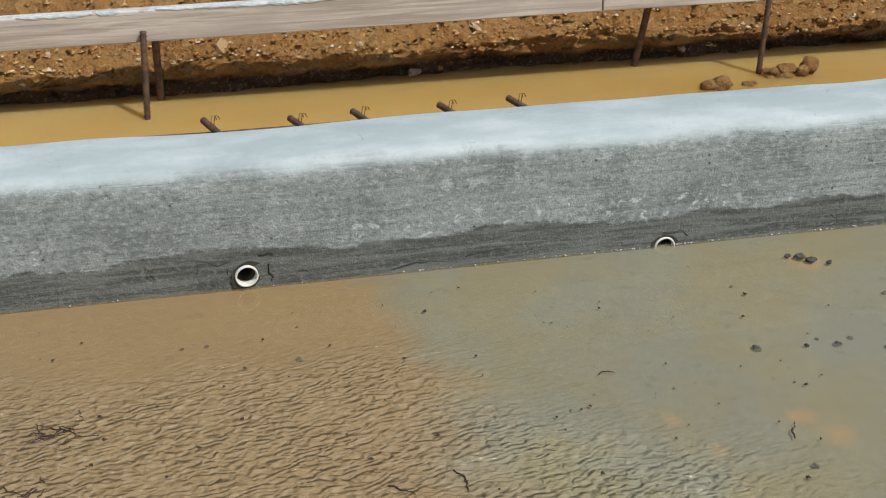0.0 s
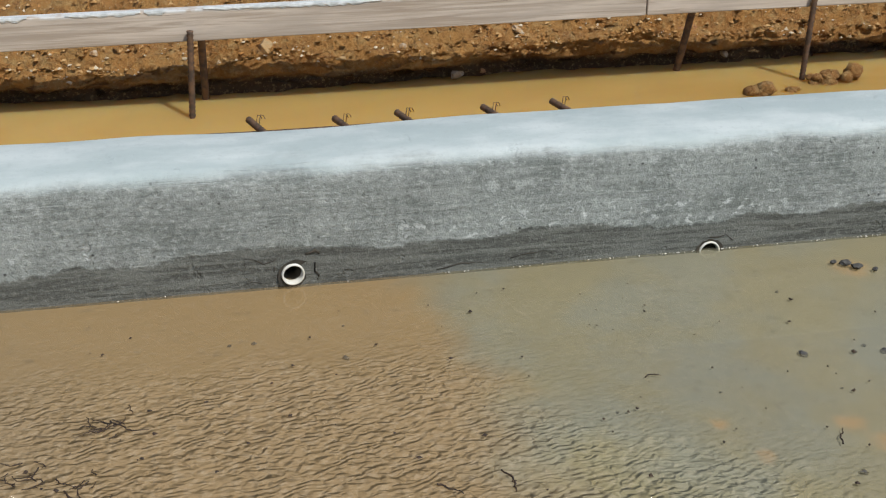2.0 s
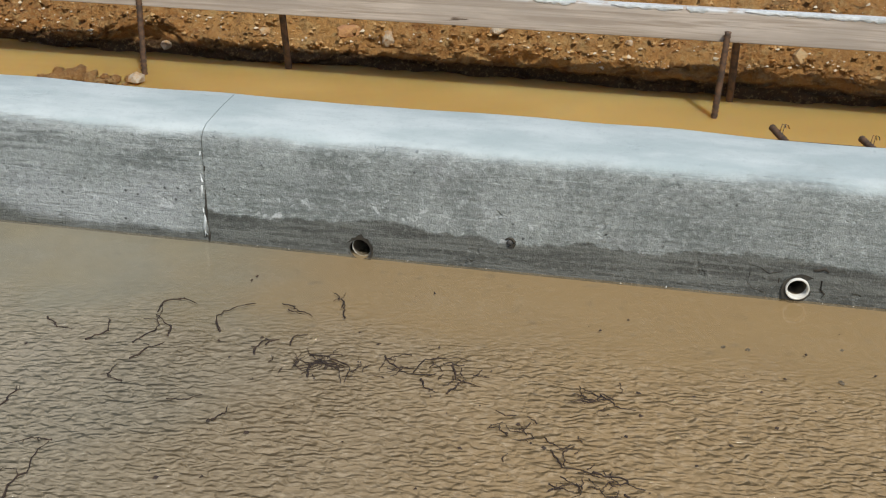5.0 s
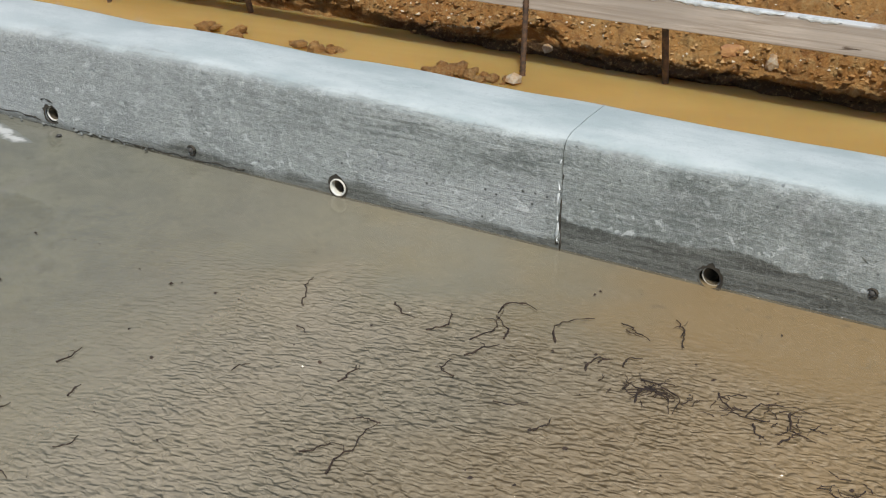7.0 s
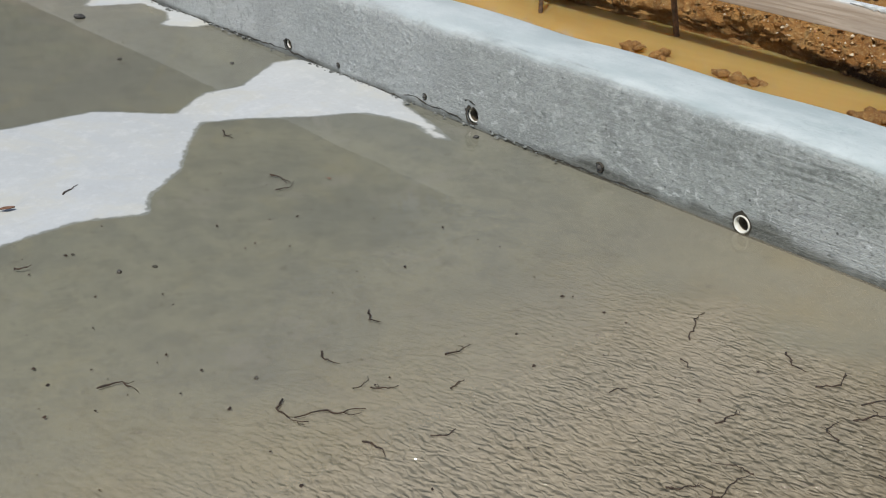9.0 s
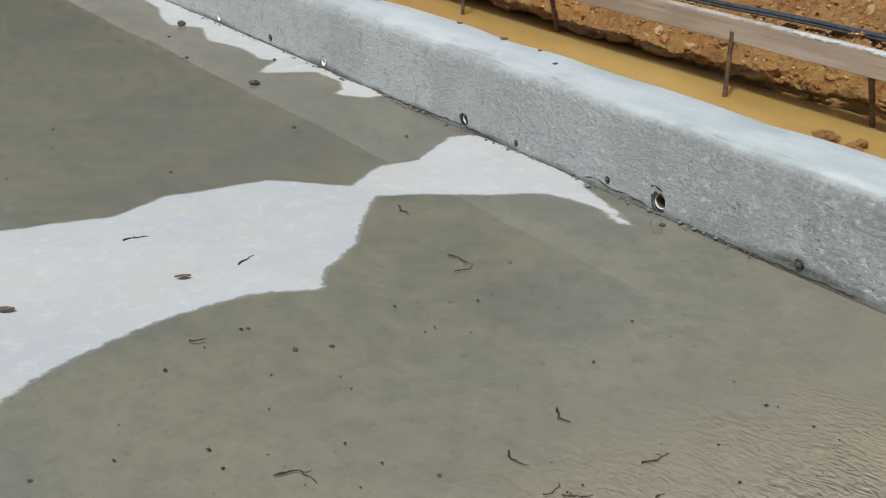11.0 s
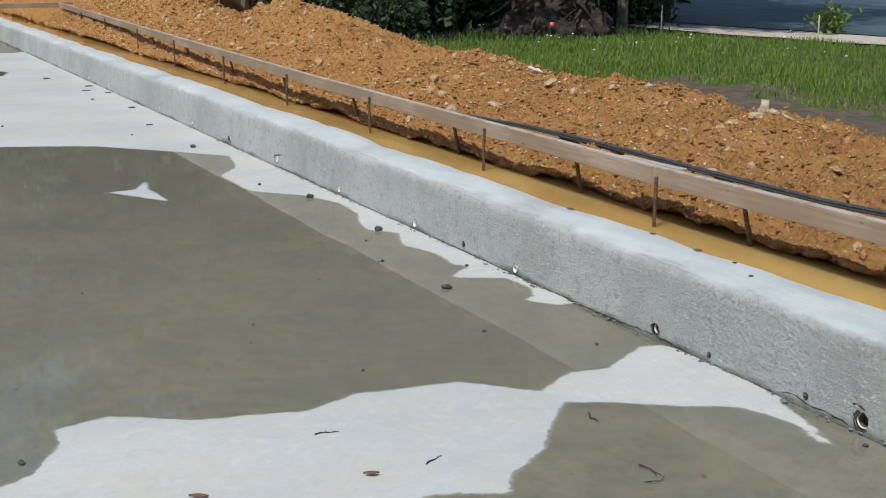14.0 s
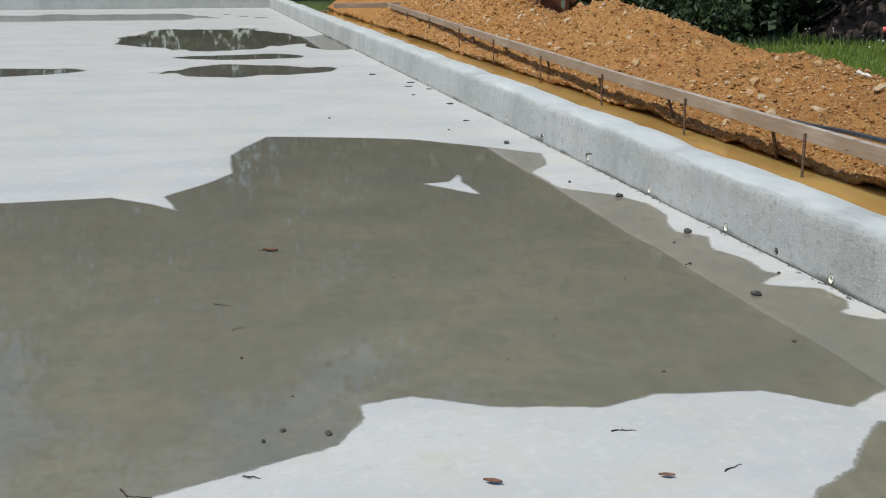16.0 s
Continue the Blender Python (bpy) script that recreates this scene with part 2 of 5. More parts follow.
def puddle_water():
    k = Net("puddle_water", 0.02)
    t = k.t
    clear, gloss, fres, both = (t.nodes.new("ShaderNode" + n) for n in ("BsdfTransparent", "BsdfGlossy", "Fresnel", "MixShader"))
    clear.inputs[0].default_value = (0.93, 0.92, 0.88, 1)
    gloss.inputs["Roughness"].default_value = 0.03
    fres.inputs["IOR"].default_value = 1.33
    near = k.calc("MULTIPLY", k.span(k.axis(0), -2.7, -1.3), k.span(k.calc("SUBTRACT", k.axis(0), k.span(k.axis(1), -0.5, -0.9, 0, 0.45)), 0.75, 0.1))
    out = k.calc("MULTIPLY", k.span(k.axis(1), -4.0, -2.2), k.span(k.calc("ADD", k.axis(1), k.span(k.noise(3, 2), 0, 1, -0.2, 0.2, False)), -0.12, -0.5))
    turn = t.nodes.new("ShaderNodeMapping")
    turn.inputs["Rotation"].default_value = (0, 0, radians(-16))
    k.put(k.pos, turn.inputs["Vector"])
    # short-crested wavelets about two centimetres long
    swell = k.noise(19, 1.5, 0.5, at=turn.outputs[0], stretch=(0.85, 1, 1))
    phase = k.calc("MULTIPLY_ADD", k.axis(1, turn.outputs[0]), 400.0, k.calc("MULTIPLY", swell, 22.0))
    crest = k.calc("MULTIPLY", k.calc("MULTIPLY", k.calc("SINE", phase), 0.42), k.span(k.noise(46, 0, 0.4, at=turn.outputs[0], stretch=(0.65, 0.8, 1)), 0.32, 0.62, 0.05, 1.0))
    crest = k.calc("ADD", crest, k.calc("MULTIPLY", k.noise(66, 1, 0.45, stretch=(0.66, 1, 1), warp=0.5), 5.2))
    rip = k.calc("MULTIPLY", crest, k.span(k.noise(6, 2), 0.3, 0.65, 0.55, 1.15))
    b = k.bump(k.calc("MULTIPLY", rip, k.calc("MULTIPLY", near, out)), 0.0052, 1.0)
    t.links.new(b, gloss.inputs["Normal"])
    # fine silt in suspension catches the sun along the ripples
    milk = t.nodes.new("ShaderNodeBsdfDiffuse")
    # pale flecks that paint bright ripple crests into the silt colour
    crest_light = k.span(k.noise(52, 3, 0.6), 0.45, 0.68)
    t.links.new(b, milk.inputs["Normal"])
    k.put(k.mix(k.span(k.calc("ADD", k.axis(0), k.span(k.noise(3.5, 3), 0, 1, -0.2, 0.2, False)), 0.2, 0.5), k.mix(k.span(k.calc("ADD", k.axis(0), k.span(k.noise(2.2, 3), 0, 1, -0.3, 0.3, False)), -1.3, -0.25), k.mix(k.span(k.axis(0), -1.75, -1.1), (0.325, 0.272, 0.2), (0.235, 0.197, 0.138)), (0.31, 0.215, 0.112)), k.mix(k.span(k.noise(2.6, 4, 0.6), 0.42, 0.62), (0.27, 0.258, 0.178), (0.30, 0.255, 0.135))), milk.inputs[0])
    tint = milk.inputs[0].links[0].from_socket
    k.put(k.mix(k.calc("MULTIPLY", crest_light, 0.4), tint, k.mix(0.5, tint, (0.64, 0.54, 0.39))), milk.inputs[0])
    calm = k.calc("MULTIPLY", k.span(k.axis(0), -2.9, -1.6, 0.05, 0.3), k.span(k.axis(1), -3.5, -1.8))
    murk = t.nodes.new("ShaderNodeMixShader")
    k.put(k.calc("MAXIMUM", calm, k.span(k.calc("MULTIPLY", near, out), 0, 1, 0.05, 0.75)), murk.inputs[0])
    t.links.new(clear.outputs[0], murk.inputs[1]), t.links.new(milk.outputs[0], murk.inputs[2])
    t.links.new(fres.outputs[0], both.inputs[0])
    t.links.new(murk.outputs[0], both.inputs[1]), t.links.new(gloss.outputs[0], both.inputs[2])
    t.links.new(both.outputs[0], t.nodes["Material Output"].inputs[0])
    return k.m


def muddy_water():
    k = Net("muddy_water", 0.06)
    k.b.inputs["IOR"].default_value = 1.33
    k.color(k.mix(k.span(k.noise(1.2, 4, stretch=(0.5, 1.6, 1), warp=0.5), 0.3, 0.7), (0.40, 0.25, 0.078), (0.50, 0.33, 0.115)))
    k.b.inputs["Subsurface Weight"].default_value = 0.8
    k.b.inputs["Subsurface Radius"].default_value = (0.30, 0.2, 0.1)
    k.b.inputs["Subsurface Scale"].default_value = 1.0
    k.bump(k.noise(6, 2), 0.002, 0.3)
    return k.m


def soil(name="orange_subsoil", wet=0.8):
    k = Net(name, 0.95)
    z = k.axis(2)
    c = k.mix(k.span(k.noise(3, 5, 0.65), 0.3, 0.7), (0.40, 0.175, 0.042), (0.55, 0.285, 0.084))
    c = k.mix(k.span(k.axis(0), -2.5, -5.0, 0, 0.4), c, k.mix(k.span(k.noise(1.6, 4, 0.65), 0.35, 0.65), (0.48, 0.205, 0.058), (0.33, 0.125, 0.036)))
    c = k.mix(k.span(k.noise(26, 4, 0.7), 0.45, 0.72, 0, 0.75), c, (0.53, 0.35, 0.14))
    c = k.mix(k.span(k.noise(11, 4, 0.7), 0.56, 0.72, 0, 0.5), c, (0.24, 0.09, 0.028))
    # wet soil at the waterline, blackened further to paint in the board's shadow
    damp_shade = k.calc("MULTIPLY", k.span(k.axis(0), -3.0, -2.2, 0.0, 1.0), k.span(k.calc("ADD", z, k.span(k.noise(9, 3), 0, 1, -0.012, 0.012, False)), 0.105, 0.085))
    c = k.mix(k.calc("MULTIPLY", damp_shade, wet), c, (0.03, 0.018, 0.010))
    c = k.mix(k.span(k.noise(85, 4, 0.75), 0.52, 0.66, 0, 0.55), c, (0.60, 0.40, 0.16))
    c = k.mix(k.span(k.noise(60, 4, 0.75), 0.54, 0.68, 0, 0.4), c, (0.20, 0.075, 0.02))
    k.color(c)
    k.bump(k.calc("ADD", k.noise(40, 6, 0.8), k.calc("MULTIPLY", k.cells(30), 0.7)), 0.034, 0.95)
    return k.m


def stone_mat():
    k = Net("rubble_stone", 0.9)
    c = k.mix(k.span(k.rnd, 0.2, 0.55), (0.44, 0.31, 0.16), (0.50, 0.42, 0.31))
    c = k.mix(k.span(k.rnd, 0.72, 0.8), c, (0.42, 0.20, 0.09))
    c = k.mix(k.span(k.noise(38, 5, 0.7), 0.38, 0.66, 0, 0.8), c, (0.46, 0.25, 0.09))
    k.color(c).bump(k.noise(60, 5, 0.7), 0.012, 0.9)
    return k.m


def grit_mat():
    k = Net("soil_grit", 0.9)
    c = k.mix(k.span(k.isle, 0.1, 0.6), (0.34, 0.16, 0.042), (0.50, 0.31, 0.13))
    c = k.mix(k.span(k.isle, 0.78, 0.84), c, (0.62, 0.52, 0.37))
    k.color(c)
    return k.m


def timber():
    k = Net("form_timber", 0.75)
    z = k.axis(2, k.own)
    grain = k.noise(60, 4, 0.65, at=k.own, stretch=(0.035, 1, 1), warp=0.8)
    c = k.mix(k.span(grain, 0.35, 0.65), (0.36, 0.29, 0.225), (0.58, 0.50, 0.42))
    c = k.mix(k.span(k.noise(5, 4, 0.6, at=k.own, stretch=(0.5, 2, 2)), 0.4, 0.68, 0, 0.7), c, (0.37, 0.315, 0.262))
    c = k.mix(k.calc("MULTIPLY", k.span(k.axis(0), -1.8, -3.8, 0, 0.95), k.span(k.noise(1.6, 3), 0.25, 0.6, 0.5, 1.0)), c, k.mix(grain, (0.19, 0.135, 0.09), (0.36, 0.275, 0.20)))
    mp = k.t.nodes.new("ShaderNodeMapping")
    mp.inputs["Scale"].default_value = (0.5, 1, 1)
    k.put(k.own, mp.inputs["Vector"])
    c = k.mix(k.span(k.cells(7.5, at=mp.outputs[0]), 0.06, 0.03, 0, 0.6), c, (0.19, 0.12, 0.075))
    c = k.mix(k.calc("MULTIPLY", k.span(k.noise(40, 3, 0.6, at=k.own, stretch=(0.05, 1, 1), warp=1.5), 0.36, 0.3), k.span(k.noise(3, 2, at=k.own), 0.5, 0.62)), c, (0.12, 0.085, 0.06))
    splash = k.calc("MULTIPLY", k.span(z, 0.034, 0.044), k.calc("MULTIPLY", k.span(k.noise(11, 4, 0.65, at=k.own), 0.36, 0.52), k.span(k.axis(0), -4.2, -2.2, 0.35, 0.9)))
    c = k.mix(splash, c, (0.62, 0.63, 0.62))
    k.color(c).bump(grain, 0.002, 0.6)
    return k.m


def rusty():
    k = Net("rusty_steel", 0.7, 0.35)
    k.color(k.mix(k.span(k.noise(45, 4), 0.35, 0.65), (0.085, 0.06, 0.045), (0.19, 0.11, 0.065)))
    k.bump(k.noise(160, 3), 0.001, 0.5)
    return k.m


def plain(name, c, c2, scale=20.0, rough=0.8, depth=0.002):
    k = Net(name, rough)
    k.color(k.mix(k.span(k.noise(scale, 4), 0.35, 0.65), c, c2)).bump(k.noise(scale * 3, 3), depth, 0.5)
    return k.m


def leafy(name, c, c2, c3):
    k = Net(name, 0.6)
    k.color(k.mix(k.span(k.noise(0.7, 3), 0.35, 0.65), k.mix(k.isle, c, c2), c3))
    return k.m


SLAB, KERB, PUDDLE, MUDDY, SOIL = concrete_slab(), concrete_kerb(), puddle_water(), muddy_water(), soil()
CLAY = soil("loose_clay", 0.15)
STONE, GRIT, TIMBER, RUST = stone_mat(), grit_mat(), timber(), rusty()
PVC = plain("white_pvc", (0.72, 0.71, 0.66), (0.60, 0.57, 0.48), 30, 0.4, 0.0005)
CEMENT = plain("dried_cement", (0.48, 0.50, 0.49), (0.66, 0.68, 0.67), 40, 0.9, 0.004)
DARK = plain("dark_silt", (0.03, 0.026, 0.02), (0.05, 0.042, 0.03), 30)
TWIG = plain("wet_root", (0.02, 0.012, 0.008), (0.055, 0.032, 0.019), 60)
PEBBLE = plain("dark_pebble", (0.04, 0.038, 0.036), (0.085, 0.08, 0.072), 60)
LEAF_BROWN = plain("dead_leaf", (0.13, 0.06, 0.034), (0.22, 0.11, 0.065), 60)
BLACK = plain("black_conduit", (0.035, 0.042, 0.052), (0.07, 0.08, 0.092), 40, 0.45, 0.0005)
GRASS = leafy("grass_blade", (0.07, 0.135, 0.014), (0.17, 0.235, 0.032), (0.11, 0.165, 0.02))
LEAF = leafy("tree_leaf", (0.010, 0.023, 0.007), (0.036, 0.064, 0.016), (0.018, 0.036, 0.010))
BORE = plain("stained_bore", (0.10, 0.08, 0.055), (0.16, 0.13, 0.09), 40, 0.6, 0.001)
ROOTWOOD = plain("dead_rootwood", (0.02, 0.015, 0.012), (0.055, 0.04, 0.033), 9, 0.95, 0.05)
BARK = plain("bark", (0.09, 0.075, 0.06), (0.17, 0.145, 0.12), 14, 0.9, 0.02)
LAWN = plain("lawn_earth", (0.035, 0.06, 0.014), (0.06, 0.095, 0.02), 3, 0.95, 0.02)
DARKSOIL = plain("topsoil", (0.075, 0.055, 0.038), (0.12, 0.09, 0.06), 9, 0.95, 0.02)
DEADWOOD = plain("bleached_wood", (0.36, 0.28, 0.19), (0.50, 0.42, 0.31), 18, 0.85, 0.004)
SKIP = plain("rusty_skip", (0.16, 0.065, 0.035), (0.24, 0.10, 0.05), 6, 0.8, 0.003)
GREYPOST = plain("grey_post", (0.20, 0.20, 0.19), (0.30, 0.30, 0.29), 12, 0.8, 0.004)
PINK = plain("flag_plastic", (0.75, 0.10, 0.12), (0.85, 0.16, 0.16), 20, 0.5, 0.0005)
LAKE = plain("lake_surface", (0.045, 0.070, 0.088), (0.085, 0.115, 0.135), 1.1, 0.5, 0.05)
LAKE.node_tree.nodes["Principled BSDF"].inputs["IOR"].default_value = 1.15
GRAVEL = plain("pale_gravel", (0.42, 0.38, 0.32), (0.55, 0.51, 0.45), 12, 0.9, 0.02)


# ---- building helpers ----
def link(name, bm, material, parent=None, label="", smooth=False):
    me = bpy.data.meshes.new(name)
    bm.to_mesh(me)
    bm.free()
    return link_mesh(name, me, material, parent, label, smooth)


def link_mesh(name, me, material, parent=None, label="", smooth=False):
    me.materials.append(material)
    if smooth:
        me.polygons.foreach_set("use_smooth", [True] * len(me.polygons))
    ob = new(name, me)
    ob.parent = parent
    return tagged(ob, label)


def part(name, bm, material, parent, label=""):
    return link(name, bm, material, parent, label, True)


def base(name, m, label, category, group="", kind=""):
    ob = new(name)
    ob.matrix_world = m
    return tagged(ob, label, category, group, kind)


def lattice(u, v):
    """Smooth value noise on arrays, -1 to 1."""
    iu, iv = np.floor(u).astype(np.int64), np.floor(v).astype(np.int64)
    fu, fv = u - iu, v - iv
    fu, fv = fu * fu * (3 - 2 * fu), fv * fv * (3 - 2 * fv)

    def h(a, b):
        n = (a * 374761393 + b * 668265263) & 0xFFFFFFFF
        n = ((n ^ (n >> 13)) * 1274126177) & 0xFFFFFFFF
        return ((n ^ (n >> 16)) & 0xFFFF) / 32767.5 - 1
    return (h(iu, iv) * (1 - fu) + h(iu + 1, iv) * fu) * (1 - fv) + (h(iu, iv + 1) * (1 - fu) + h(iu + 1, iv + 1) * fu) * fv


def fractal(u, v, octaves=5, gain=0.55):
    total, amp = np.zeros_like(u), 1.0
    for o in range(octaves):
        total += amp * lattice(u * 2 ** o + 17 * o, v * 2 ** o + 31 * o)
        amp *= gain
    return total


def sheet(name, X, Y, Z, material, smooth=True):
    """A mesh over 2-D arrays of coordinates."""
    n, m = X.shape
    me = bpy.data.meshes.new(name)
    idx = np.arange(n * m).reshape(n, m)
    quads = np.stack([idx[:-1, :-1], idx[1:, :-1], idx[1:, 1:], idx[:-1, 1:]], -1).reshape(-1, 4)
    me.from_pydata(np.stack([X, Y, Z], -1).reshape(-1, 3).tolist(), [], quads.tolist())
    return link_mesh(name, me, material, None, "", smooth)


def box(bm, lo, hi, bevel=0.0):
    r = bmesh.ops.create_cube(bm, size=1)
    for v in r["verts"]:
        v.co = Vector([(lo[i] + hi[i]) / 2 + v.co[i] * (hi[i] - lo[i]) for i in range(3)])
    if bevel:
        bmesh.ops.bevel(bm, geom=list({e for v in r["verts"] for e in v.link_edges}), offset=bevel, segments=2, affect="EDGES", profile=0.5)
    return r["verts"]


def tube(bm, pts, radii, sides=8, closed=True):
    """A tapered tube along points."""
    rings = []
    for i, p in enumerate(pts):
        a, b = Vector(pts[max(i - 1, 0)]), Vector(pts[min(i + 1, len(pts) - 1)])
        q = (b - a).to_track_quat("Z", "Y")
        r = radii[i] if isinstance(radii, (list, tuple)) else radii
        rings.append([bm.verts.new(Vector(p) + q @ Vector((r * math.cos(6.2832 * k / sides), r * math.sin(6.2832 * k / sides), 0))) for k in range(sides)])
    for r0, r1 in zip(rings, rings[1:]):
        for k in range(sides):
            bm.faces.new((r0[k], r0[(k + 1) % sides], r1[(k + 1) % sides], r1[k]))
    if closed:
        bm.faces.new(rings[0][::-1]), bm.faces.new(rings[-1])


def rubble(bm, at, size, rng, sub=1):
    """One angular lump of stone."""
    r = bmesh.ops.create_icosphere(bm, subdivisions=sub, radius=1.0)
    s = Vector([size * rng.uniform(0.65, 1.25), size * rng.uniform(0.6, 1.0), size * rng.uniform(0.4, 0.8)])
    turn = Euler((rng.uniform(-0.4, 0.4), rng.uniform(-0.4, 0.4), rng.uniform(0, 6.28))).to_matrix()
    for v in r["verts"]:
        c = v.co * rng.uniform(0.75, 1.15)
        v.co = Vector(at) + turn @ Vector((c.x * s.x, c.y * s.y, c.z * s.z))


# ---- slab, puddles and kerbs ----
def inside_distance(X, Y, poly):
    """Signed distance to an outline, positive inside."""
    best, inside = np.full(X.shape, 1e9), np.zeros(X.shape, bool)
    for (ax, ay), (bx, by) in zip(poly, poly[1:] + poly[:1]):
        ex, ey = bx - ax, by - ay
        t = np.clip(((X - ax) * ex + (Y - ay) * ey) / (ex * ex + ey * ey), 0, 1)
        best = np.minimum(best, np.hypot(X - ax - t * ex, Y - ay - t * ey))
        if ay != by:
            inside ^= ((ay > Y) != (by > Y)) & (X < ex * (Y - ay) / ey + ax)
    return np.where(inside, best, -best)


# high ground of the slab that stands dry
TONGUE = [(-2.92, -0.13), (-3.02, -0.165), (-3.14, -0.125), (-3.25, -0.14), (-3.35, -0.2), (-3.4, -0.3), (-3.52, -0.47), (-3.59, -0.61), (-3.45, -0.74),
          (-3.3, -0.86), (-3.185, -1.02), (-3.075, -1.08), (-3.11, -1.14), (-3.165, -1.245), (-3.165, -1.37), (-3.14, -1.51), (-3.10, -1.64), (-3.04, -1.81), (-2.96, -1.945), (-2.83, -2.03), (-2.85, -2.16), (-2.86, -2.5), (-2.5, -4.0), (-2.0, -9.5),
          (-3.0, -9.5), (-3.2, -4.0), (-3.42, -2.8), (-3.6, -2.45), (-3.75, -2.15), (-3.92, -2.05), (-4.05, -2.04), (-4.09, -1.88),
          (-3.95, -1.66), (-3.87, -1.34), (-3.95, -1.15), (-3.91, -0.81), (-3.73, -0.63), (-3.84, -0.45), (-3.82, -0.32), (-3.97, -0.09), (-3.9, 0.1), (-3.42, 0.1), (-3.3, -0.02), (-3.08, -0.075)]
EDGE = [(-4.5, 0.1), (-4.56, -0.075), (-4.66, -0.15), (-4.7, -0.09), (-4.81, -0.035), (-5.0, -0.045), (-5.11, -0.25), (-5.24, -0.1), (-5.31, -0.14), (-5.52, -0.12),
        (-5.73, -0.185), (-5.99, -0.105), (-6.12, -0.2), (-6.27, -0.18), (-6.5, -0.11), (-6.79, -0.085), (-7.09, -0.17), (-7.37, -0.41), (-7.94, -0.415), (-8.2, -0.24), (-8.37, -0.19), (-8.66, -0.15),
        (-8.97, -0.4), (-9.49, -0.845), (-9.72, -1.36), (-9.86, -1.87), (-9.4, -2.05), (-9.0, -2.18), (-8.3, -2.2), (-8.1, -2.3), (-7.58, -2.6),
        (-7.15, -2.54), (-7.4, -2.7), (-7.61, -2.9), (-7.57, -3.5), (-7.4, -9.5), (-36, -9.5), (-36, 0.1)]
WEDGE = [(-7.68, -1.15), (-7.72, -0.98), (-7.97, -0.85), (-7.7, -0.89), (-7.25, -0.88)]


def slab_height(X, Y):
    wob = 0.009 * fractal(X * 3, Y * 3, 3)
    d = np.maximum(np.maximum(inside_distance(X, Y, TONGUE), inside_distance(X, Y, EDGE)), inside_distance(X, Y, WEDGE))
    # shallow hollows further off, longest across the slab
    for cx, cy, rx, ry in ((-21.6, -1.8, 2.7, 1.55), (-17.6, -1.5, 0.45, 0.75), (-15.5, -1.75, 0.75, 1.05), (-15.9, -4.6, 0.6, 1.1), (-29.6, -4.6, 1.7, 3.3), (-19.6, -0.25, 0.9, 0.3)):
        e = np.hypot((X - cx) / rx, (Y - cy) / ry) - 1 + 0.25 * fractal(X * 0.9 + cx, Y * 1.6, 3)
        d = np.minimum(d, e * 0.5)
    d = d + wob
    z = np.where(d > 0, np.minimum(d * 0.06, 0.006), np.maximum(d * 0.03, -0.006))
    step = z + 0.003 * np.clip((Y + 0.447) / 0.006, 0, 1) * (X < -3.4)
    return np.where(d < 0, np.minimum(step, np.maximum(d * 0.03, -0.0012)), z)


def span_of(*stretches):
    return np.concatenate([np.arange(a, b, s) for a, b, s in stretches])


xs = span_of((-34.2, -12.0, 0.08), (-12.0, -2.0, 0.025), (-2.0, 6.0, 0.2), (6.0, 6.01, 1))
ys = span_of((-10.0, -4.0, 0.3), (-4.0, 0.0, 0.025), (0.0, 0.3, 0.1))
gx, gy = np.meshgrid(xs, ys, indexing="ij")
tagged(sheet("floor", gx, gy, slab_height(gx, gy), SLAB), "cast concrete slab, dry pale islands between wet hollows", "slab", kind="structure")
gx, gy = np.meshgrid(span_of((-34, 6.5, 0.5)), np.array([-10.0, -5.0, 0.05]), indexing="ij")
w = sheet("water", gx, gy, gx * 0, PUDDLE)
w.visible_shadow = False
tagged(w, "shallow clear rainwater standing on the slab, lightly rippled", "puddle", kind="structure")


def pipe_size(x):
    return 0.86 if x > -1.5 else 0.8 if x > -3.5 else 0.6


# weep pipes: place along the kerb, height, how far they stand out, turn
PIPES = [(0.987, -0.004, 0.006, 0), (0.003, 0.03, 0.008, 5), (-0.985, 0.018, -0.012, -6), (-1.992, 0.024, 0.006, 0), (-3.01, 0.038, -0.007, 8), (-4.0, 0.042, -0.006, 0),
         (-5.0, 0.034, 0.004, 0), (-6.0, 0.036, 0.004, 0), (-7.0, 0.04, 0.004, 0), (-8.06, 0.055, 0.004, 0), (-9.08, 0.05, 0.003, 0), (-10.06, 0.055, 0.003, 0)]
PIPES += [(-11.1 - i * 1.01, 0.05, 0.003, 0) for i in range(12)]


